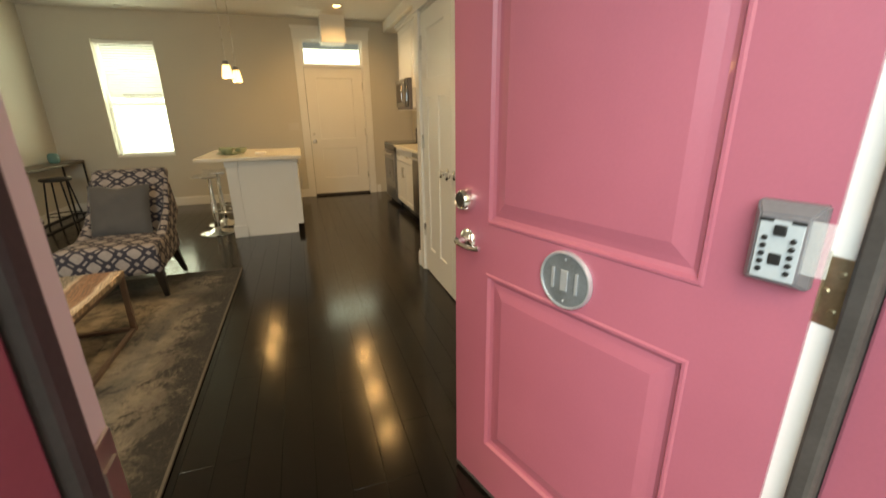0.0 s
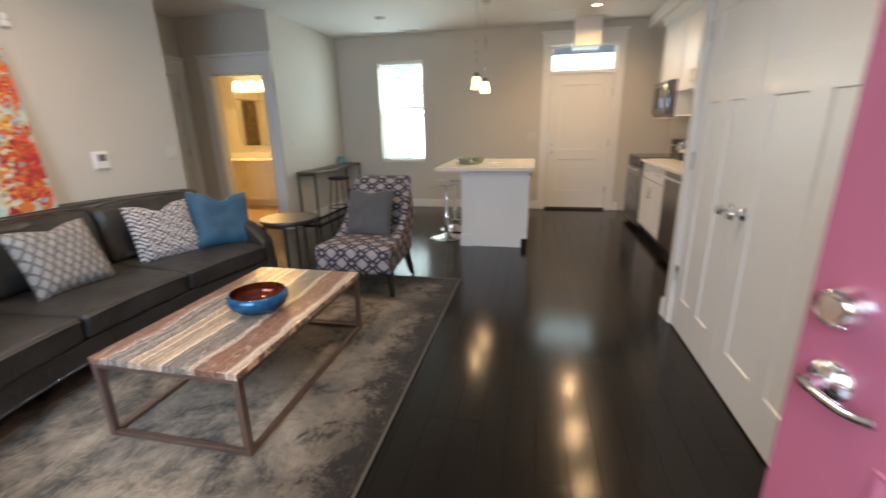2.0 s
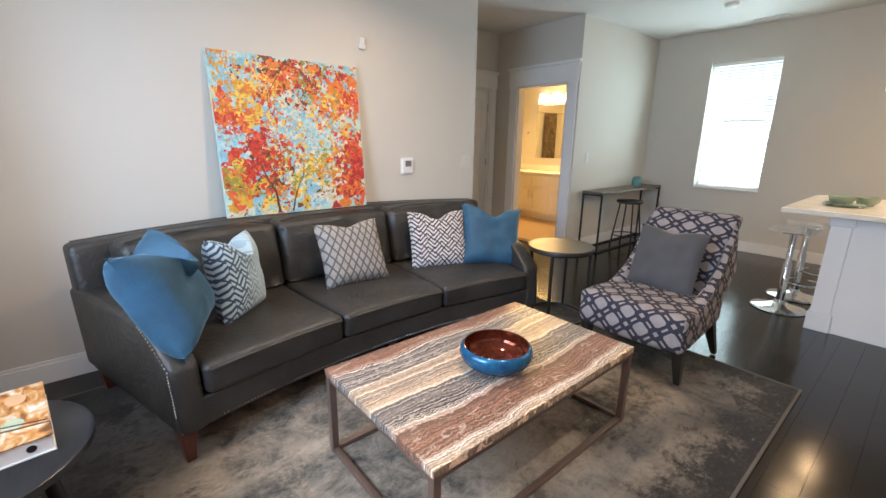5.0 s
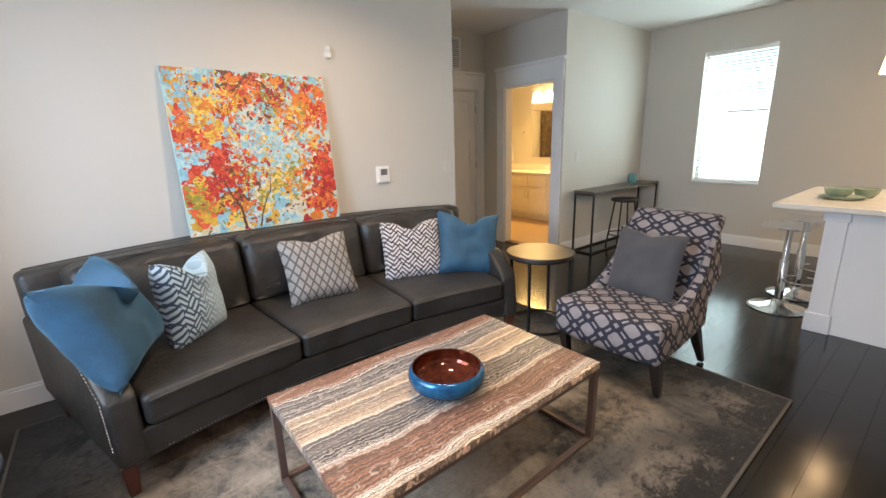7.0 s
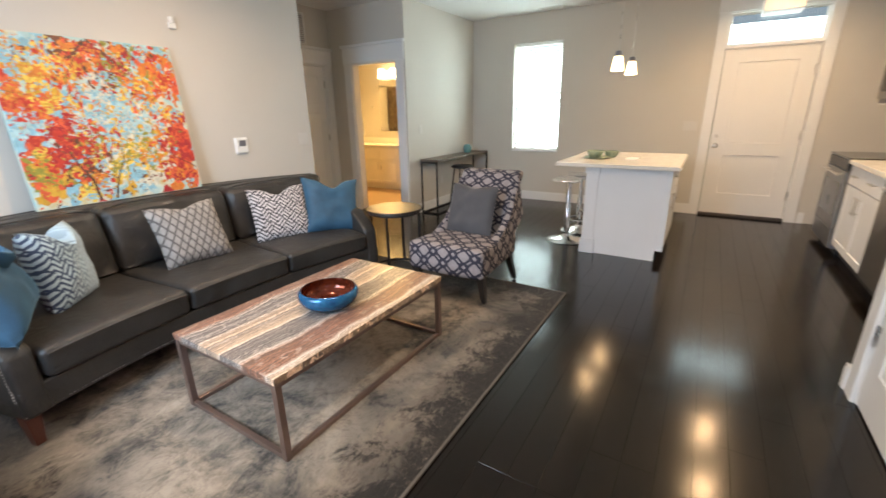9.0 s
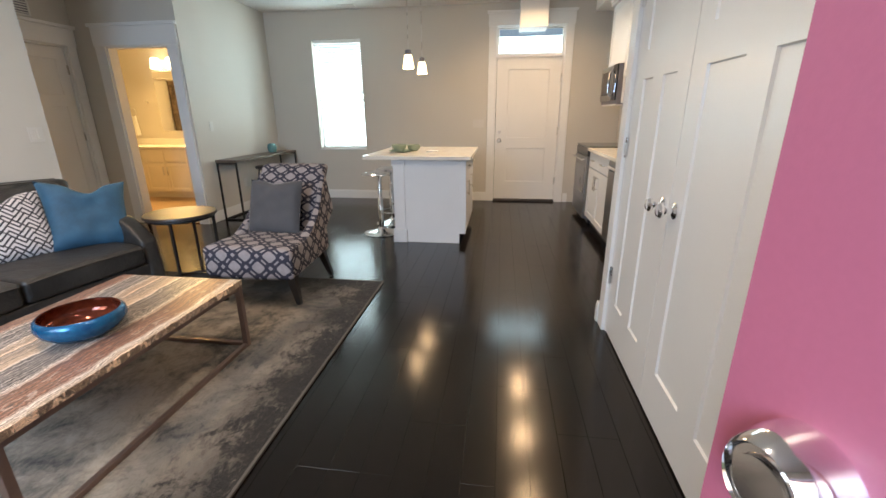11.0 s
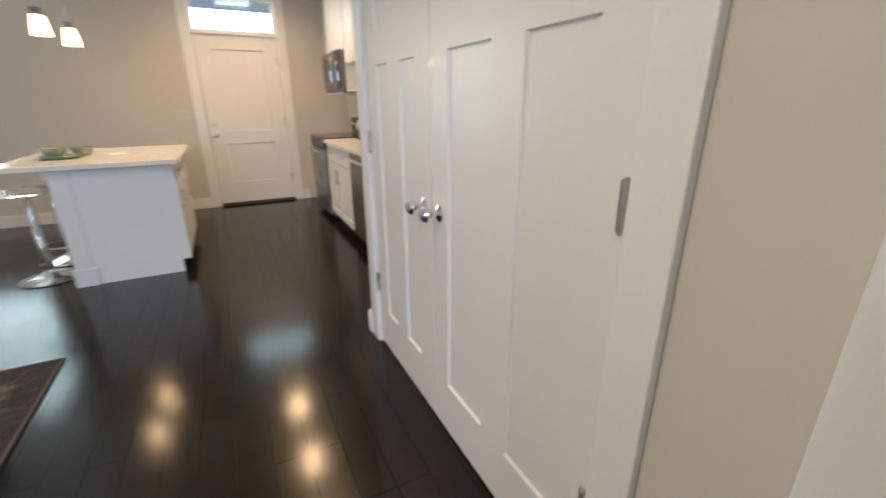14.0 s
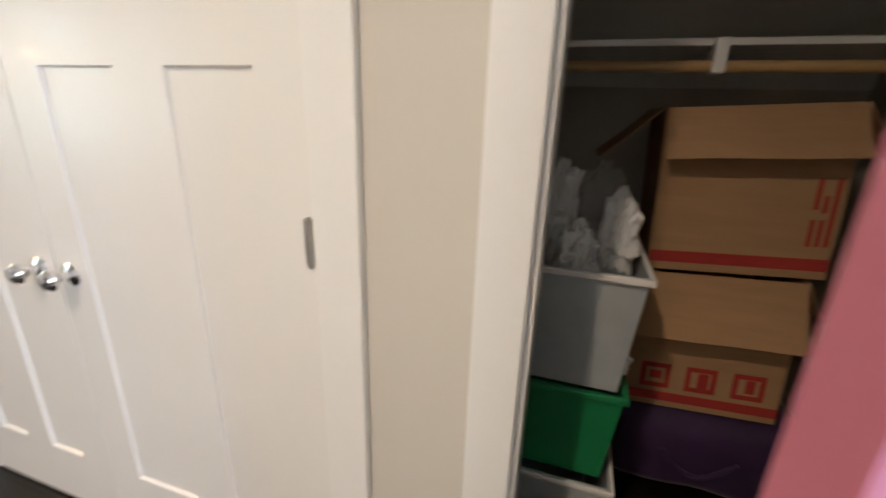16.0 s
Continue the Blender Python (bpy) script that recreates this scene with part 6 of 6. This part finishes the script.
def wall_unit(y0, y1, z0, z1, doors, label, niche=0.0):
    u = thing("wall_cabinet", (1.86, (y0 + y1) / 2, z0), label, "cabinet", "kitchen wall cabinets")
    zb = z0 + niche
    part("body", box(UX + 0.021, 2.029, y0 + 0.001, y1 - 0.001, zb, z1), CABW, u)
    if niche:
        for c in ((y0 + 0.001, y0 + 0.019), (y1 - 0.019, y1 - 0.001)):
            part("niche_side", box(UX + 0.004, 2.029, c[0], c[1], z0, zb - 0.001), CABW, u)
        part("niche_floor", box(UX + 0.004, 2.029, y0 + 0.02, y1 - 0.02, z0, z0 + 0.018), CABW, u)
        part("niche_back", box(2.01, 2.029, y0 + 0.02, y1 - 0.02, z0 + 0.019, zb - 0.001), CABW, u)
    w = (y1 - y0) / doors
    for i in range(doors):
        a, c = y0 + i * w + 0.002, y0 + (i + 1) * w - 0.002
        h = z1 - zb
        b3 = swapped(panelled(c - a, h, 0.02, ((0.055, c - a - 0.055, 0.06, h - 0.06),), 0.007, 0.005))
        b3.transform(tm(UX, a, zb))
        d4 = part("cabinet_door", b3, CABW, u)
        hy3 = c - 0.04 if i % 2 == 0 else a + 0.04
        bar_pull("handle", (UX, hy3, zb + 0.05), (UX, hy3, zb + 0.19), (-0.028, 0, 0), d4)
    return u


wall_unit(6.265, 7.02, 1.825, 2.52, 1, "white shaker wall cabinet over the microwave")
wall_unit(5.14, 6.255, 1.40, 2.52, 2, "white wall cabinet with open niche below", 0.28)
wall_unit(4.51, 5.13, 1.40, 2.52, 2, "white shaker wall cabinet beside the microwave")
wall_unit(3.88, 4.50, 1.40, 2.52, 2, "white shaker wall cabinet near the closet block")
bm = box(UX - 0.03, 2.029, 3.88, 7.025, 2.521, 2.56, 0.004)
add(bm, box(UX - 0.05, 2.029, 3.88, 7.025, 2.56, 2.598, 0.008))
trim("cabinet_crown", bm, "white crown moulding on the wall cabinets", "crown moulding")
mw = thing("microwave", (1.84, 6.64, 1.39), "stainless steel over-range microwave", "microwave")
part("body", box(1.645, 2.029, 6.27, 7.015, 1.395, 1.82, 0.004), PEWTER, mw)
part("door", box(1.625, 1.644, 6.45, 7.013, 1.435, 1.817, 0.004), STEEL, mw, "brushed steel door")
part("door_window", box(1.622, 1.626, 6.56, 6.94, 1.50, 1.76, 0.001), DARKGLASS, mw, "dark glass window")
part("control_panel", box(1.625, 1.644, 6.272, 6.446, 1.435, 1.817, 0.004), DARKGLASS, mw, "black control panel")
part("handle", tube([(1.620, 6.475, 1.48), (1.590, 6.475, 1.52), (1.582, 6.475, 1.62), (1.590, 6.475, 1.72), (1.620, 6.475, 1.77)], 0.007), CHROME, mw, "curved chrome handle", True)
part("grease_vent", box(1.65, 1.98, 6.30, 6.98, 1.382, 1.394), WHITEP, mw)

# ---- bathroom ----
vy = 7.25
vn = thing("bathroom_vanity", (-5.0, 7.5, 0), "cream shaker vanity with white top", "vanity")
part("body", box(-6.17, -4.20, vy + 0.021, 7.782, 0.10, 0.80), VANITY, vn)
part("toe_kick", box(-6.17, -4.22, vy + 0.08, 7.78, 0, 0.099), VANITY, vn)
x = -6.16
while x < -4.5:
    b4 = panelled(0.385, 0.455, 0.02, ((0.05, 0.335, 0.05, 0.405),), 0.007, 0.005)
    b4.transform(tm(x, vy, 0.12))
    dv = part("cabinet_door", b4, VANITY, vn)
    hx = x + 0.35 if round((x + 6.16) / 0.39) % 2 == 0 else x + 0.035
    bar_pull("handle", (hx, vy, 0.38), (hx, vy, 0.52), (0, -0.028, 0), dv)
    df = part("drawer_front", box(x, x + 0.385, vy, vy + 0.02, 0.59, 0.785, 0.002), VANITY, vn)
    x += 0.39
part("countertop", box(-6.175, -4.18, vy - 0.02, 7.782, 0.801, 0.832, 0.004), QUARTZ, vn, "white stone vanity top")
part("backsplash", box(-6.175, -4.18, 7.783, 7.798, 0.833, 0.93, 0.002), QUARTZ, vn)
solid("vanity_mirror", box(-5.36, -4.30, 7.785, 7.797, 1.06, 2.0, 0.002), MIRROR, "frameless bathroom mirror over the vanity", "mirror")
vl = thing("vanity_light", (-5.0, 7.7, 2.08), "lit warm glass vanity light bar", "wall light")
part("backplate", box(-5.32, -4.55, 7.77, 7.798, 2.10, 2.17, 0.004), NICKEL, vl)
for i in range(3):
    x = -5.20 + i * 0.27
    part("glass_shade", lathe(((0.04, 0.16), (0.055, 0.15), (0.075, 0.0), (0.070, 0.0), (0.045, 0.145)), x, 7.70, 2.03), VANLIGHT, vl, "glowing frosted glass shade", True)
    part("arm", rod((x, 7.77, 2.14), (x, 7.70, 2.17), 0.008), NICKEL, vl)
lamp("vanity_lamp", "AREA", look((-4.93, 7.60, 2.08), (-4.8, 6.2, 1.0)), 66, AMBER, 0.85, 0.24)
tw = thing("hand_towel", (-5.86, 7.75, 1.15), "white hand towel on a chrome ring", "towel")
part("ring", tube([(-5.86 + 0.075 * math.cos(a), 7.765, 1.36 + 0.075 * math.sin(a)) for a in np.linspace(0, 6.1, 24)], 0.005), CHROME, tw, smooth=True)
bm = sliced(sliced(box(-5.94, -5.78, 7.745, 7.775, 0.98, 1.30, 0.01, 3), -5.94, -5.78, 10), 0.98, 1.30, 6, 2)
for v in bm.verts:
    v.co.y += 0.008 * math.sin(v.co.x * 120)
    v.co.x = -5.86 + (v.co.x + 5.86) * (1 - 0.35 * (v.co.z - 0.98) / 0.32)
part("cloth", bm, SHELL, tw, "folded white towel", True)
hk = thing("robe_hook", (-5.56, 7.79, 1.52), "small chrome robe hook on the bathroom wall", "hook")
part("hook", add(box(-5.58, -5.54, 7.786, 7.799, 1.50, 1.54, 0.003), rod((-5.56, 7.786, 1.515), (-5.56, 7.745, 1.535), 0.007)), CHROME, hk, smooth=True)
sc = thing("shower_curtain", (-6.08, 6.3, 1.0), "dark patterned shower curtain hanging on a rod", "curtain")
bm = bmesh.new()
prev = None
for i in range(61):
    y = 6.20 + 0.42 * i / 60
    xx = -6.07 + 0.025 * math.sin(i * 0.75)
    cur = [bm.verts.new((xx + 0.006 * (k % 2), y, 0.25 + 1.70 * k / 6)) for k in range(7)]
    if prev:
        for k in range(6):
            bm.faces.new((prev[k], cur[k], cur[k + 1], prev[k + 1]))
    prev = cur
bmesh.ops.solidify(bm, geom=bm.faces[:], thickness=0.003)
part("cloth", bm, plain("dark_leaf_print", (0.20, 0.15, 0.10), 0.85, vary=0.9, scale=9, fine=40, bump=0.1), sc, "dark leaf printed cloth", True)
part("curtain_rod", rod((-6.07, 5.85, 1.97), (-6.07, 7.2, 1.97), 0.012), CHROME, sc)

# ---- storage closet ----
solid("closet_shelf", box(1.90, 2.499, 0.464, 1.659, 1.585, 1.605, 0.002), TRIM, "white painted closet shelf", "shelf", kind="structure")
solid("closet_cleat", box(2.47, 2.499, 0.464, 1.659, 1.50, 1.584, 0.002), TRIM, "white shelf cleat on the closet wall", "shelf", kind="structure")
cr = thing("closet_rod", (1.87, 1.05, 1.53), "pale wooden closet rod on a white bracket", "closet rod")
part("rod", rod((1.87, 0.47, 1.525), (1.87, 1.655, 1.525), 0.016, 16), plain("pale_pine", (0.50, 0.32, 0.14), 0.5, vary=0.15, scale=5, stretch=(8, 1, 8)), cr, "pale pine rod", True)
part("bracket", add(box(1.845, 1.895, 1.115, 1.15, 1.505, 1.60, 0.004), box(1.85, 2.3, 1.125, 1.14, 1.555, 1.584, 0.003)), WHITEP, cr, "white metal bracket")


def open_box(x0, x1, y0, y1, z0, z1, draft=0.0, t=0.004):
    """An open box of one skin with thickness, narrower below by draft."""
    bm = bmesh.new()

    def loop(o, z, k):
        return [bm.verts.new(c) for c in ((x0 + o + k, y0 + o + k, z), (x1 - o - k, y0 + o + k, z), (x1 - o - k, y1 - o - k, z), (x0 + o + k, y1 - o - k, z))]

    lo, hi, ih, il = loop(draft, z0, 0), loop(0, z1, 0), loop(0, z1, t), loop(draft, z0 + t, t)
    bm.faces.new(lo[::-1]), bm.faces.new(il)
    for a, c in ((lo, hi), (hi, ih), (ih, il)):
        for i in range(4):
            bm.faces.new((a[i], a[(i + 1) % 4], c[(i + 1) % 4], c[i]))
    return bm


def bent_flap(length, a, b, bow):
    """A flap that hangs from its hinge line along y, a bit bowed."""
    bm = sliced(sliced(box(0, 0.004, a, b, -length, 0), a, b, 8, 1), -length, 0, 3, 2)
    for v in bm.verts:
        v.co.x -= bow * (v.co.z / length) ** 2 * (1 + 0.5 * noise.noise(Vector((v.co.y * 5, v.co.z * 4, length))))
    return bm


def carton(x0, x1, y0, y1, z0, z1, label, front, side, prints, tilt=0.0):
    t = thing("moving_box", ((x0 + x1) / 2, (y0 + y1) / 2, z0), label, "cardboard box", "boxes in the closet")
    M = tm(0, (y0 + y1) / 2, z0) @ pose(0, 0, 0, tilt) @ tm(0, -(y0 + y1) / 2, -z0)

    def put(name, bm, mat, label2):
        bm.transform(M)
        return part(name, bm, mat, t, label2)

    put("carton", open_box(x0, x1, y0, y1, z0, z1), CARD, "brown corrugated carton")
    f = bent_flap(front[0], y0 + 0.003, y1 - 0.003, 0.02)
    f.transform(tm(x0 - 0.006, 0, z1) @ pose(0, 0, 0, 0, front[1]))
    put("flap", f, CARD, "folded-out carton flap")
    f = bent_flap(side[0], 0.01, x1 - x0 - 0.01, 0.02)
    f.transform(tm(x0, y1 + 0.006, z1) @ pose(0, 0, 0, 0, 0, -90) @ pose(0, 0, 0, 0, side[1]))
    put("flap", f, CARD, "folded-out carton flap")
    f = bent_flap(side[0] * 0.8, 0.01, x1 - x0 - 0.01, 0.02)
    f.transform(tm(x1, y0 - 0.006, z1) @ pose(0, 0, 0, 0, 0, 90) @ pose(0, 0, 0, 0, side[1] * 0.6))
    put("flap", f, CARD, "folded-out carton flap")
    for c in prints:
        put("print", box(x0 - 0.0015, x0 - 0.0002, y0 + c[0] * (y1 - y0), y0 + c[1] * (y1 - y0), z0 + c[2] * (z1 - z0), z0 + c[3] * (z1 - z0)), REDINK, "red printed bar")


def icon_frame(a, b, c, d, w=0.035):
    """The four strokes of a square printed icon."""
    return ((a, b, c, c + w), (a, b, d - w, d), (a, a + w, c + w, d - w), (b - w, b, c + w, d - w))


carton(1.90, 2.26, 0.70, 1.205, 0.895, 1.425, "open brown moving box with red printing", (0.17, 24), (0.24, 48),
       ((0.0, 1.0, 0.05, 0.125), (0.03, 0.055, 0.20, 0.60), (0.075, 0.10, 0.20, 0.36), (0.075, 0.10, 0.40, 0.50), (0.12, 0.145, 0.20, 0.36), (0.12, 0.145, 0.42, 0.60)), -3.5)
carton(1.88, 2.30, 0.715, 1.205, 0.355, 0.885, "lower brown moving box with red icons", (0.22, 20), (0.18, 30),
       ((0.0, 1.0, 0.045, 0.115), (0.16, 0.22, 0.20, 0.30), (0.45, 0.52, 0.18, 0.30), (0.76, 0.84, 0.22, 0.28)) + icon_frame(0.10, 0.30, 0.15, 0.34) + icon_frame(0.40, 0.60, 0.15, 0.34) + icon_frame(0.70, 0.90, 0.15, 0.34), -3.0)
pb = thing("duffel_bag", (2.05, 0.98, 0), "dark purple fabric bag under the boxes", "bag")
bm = box(1.84, 2.34, 0.58, 1.24, 0.0, 0.345, 0.08, 5)
sliced(bm, 0.58, 1.24, 14, 1), sliced(bm, 0.0, 0.345, 6, 2)
for v in bm.verts:
    v.co += Vector((0.6, 0.3, 0)) * 0.045 * noise.noise(Vector((v.co.x, v.co.y * 6, v.co.z * 11)))
part("body", bm, PURPLE, pb, "soft dark purple fabric", True)
part("handle", tube([(1.835, 0.80 + 0.25 * t, 0.20 - 0.10 * math.sin(math.pi * t)) for t in np.linspace(0, 1, 12)], 0.010), PURPLE, pb, smooth=True)


def tote(x0, x1, y0, y1, z0, z1, mat, label, rim):
    t = thing("storage_tote", ((x0 + x1) / 2, (y0 + y1) / 2, z0), label, "storage box")
    b6 = open_box(x0, x1, y0, y1, z0, z1, 0.025)
    part("tub", b6, mat, t)
    b7 = bmesh.new()
    for c in ((x0 - 0.012, x1 + 0.012, y0 - 0.012, y0 - 0.001), (x0 - 0.012, x1 + 0.012, y1 + 0.001, y1 + 0.012), (x0 - 0.012, x0 - 0.001, y0, y1), (x1 + 0.001, x1 + 0.012, y0, y1)):
        add(b7, box(c[0], c[1], c[2], c[3], z1 - 0.018, z1, 0.003))
    part("rim", b7, rim, t)
    return t


tote(1.42, 1.98, 1.272, 1.645, 0.0, 0.34, MILKY, "low clear plastic storage tote on the closet floor", WHITEP)
tote(1.43, 2.00, 1.278, 1.645, 0.343, 0.652, GREENP, "green plastic storage tote between clear totes", GREENP)
tote(1.42, 1.97, 1.274, 1.640, 0.655, 1.005, MILKY, "clear plastic storage tote full of small things", WHITEP)


def crumpled(x, y, z, rx, ry, rz, seed, mat, label):
    """A creased, folded bundle: sharp ridges on a squashed ball."""
    bm = bmesh.new()
    bmesh.ops.create_icosphere(bm, subdivisions=4, radius=1.0)
    for v in bm.verts:
        d = v.co.normalized()
        k = abs(noise.noise(d * 2.3 + Vector((seed * 5.1, 0, 0)))) + 0.5 * abs(noise.noise(d * 5.5 + Vector((0, seed * 3.3, 0))))
        v.co = d * (0.78 + 0.55 * k)
    bm.transform(tm(x, y, z) @ Matrix.Diagonal((rx, ry, rz, 1)))
    return solid("crumpled_paper", bm, mat, label, "bundle", "crumpled packing in the totes")


for x, y, z, rx, ry, rz, mat2, lab in (
        (1.57, 1.54, 0.79, 0.10, 0.075, 0.12, VELVET, "crumpled blue cloth in the clear tote"),
        (1.55, 1.38, 0.75, 0.09, 0.09, 0.09, GREYCLOTH, "crumpled grey cloth in the clear tote"),
        (1.79, 1.45, 0.79, 0.12, 0.13, 0.12, SHELL, "crumpled white paper deep in the tote"),
        (1.56, 1.45, 0.99, 0.08, 0.055, 0.11, SHELL, "crumpled white paper sticking out of the tote"),
        (1.59, 1.35, 1.06, 0.07, 0.055, 0.13, SHELL, "crumpled white wrapping heaped above the tote"),
        (1.75, 1.40, 1.09, 0.10, 0.07, 0.15, ACRYL, "clear crumpled plastic bag above the tote"),
        (1.69, 1.52, 1.09, 0.08, 0.06, 0.16, SHELL, "tall crumpled white paper in the tote"),
        (1.51, 1.30, 0.72, 0.035, 0.03, 0.045, SHELL, "small white ball at the tote's bottom")):
    crumpled(x, y, z, rx, ry, rz, x * 7 + y * 3 + z, mat2, lab)

# ---- floorboards, last ----
BW, GAP = 0.127, 0.0009
board_meshes = {}


def board_mesh(length):
    if length not in board_meshes:
        bm = box(-BW / 2 + GAP / 2, BW / 2 - GAP / 2, 0, length - GAP, -0.006, 0.0)
        bmesh.ops.bevel(bm, geom=[e for e in bm.edges if all(v.co.z > -0.001 for v in e.verts)], offset=0.0005, segments=1, affect="EDGES")
        board_meshes[length] = finish("plank", bm, FLOORM)
    return board_meshes[length]


rb = random.Random(11)
rest = bmesh.new()
x = -4.55 + BW / 2
while x < 1.95:
    y = 0.44
    y_end = 7.62
    if x < -3.45:
        y, y_end = 4.1, 5.73
    first = True
    while y < y_end - 0.05:
        length = rb.choice((0.6, 0.9, 1.2, 1.5)) if not first else rb.choice((0.3, 0.6, 0.9, 1.2))
        first = False
        if y + length > y_end:
            length = round(y_end - y, 2)
            if length < 0.05:
                break
        near = -0.60 < x < 1.10 or (x < -0.6 and y > 3.6) or x > 1.10
        if near and x > -3.3:
            p = new("plank", board_mesh(length))
            p.location = (x, y, 0.0)
            p.parent = subfloor
        else:
            add(rest, box(x - BW / 2 + GAP / 2, x + BW / 2 - GAP / 2, y, y + length - GAP, -0.006, 0.0))
        y += length
    x += BW
tagged(part("planks_under_rug", rest, FLOORM, subfloor, "planks mostly covered by the rug"), kind="stuff")
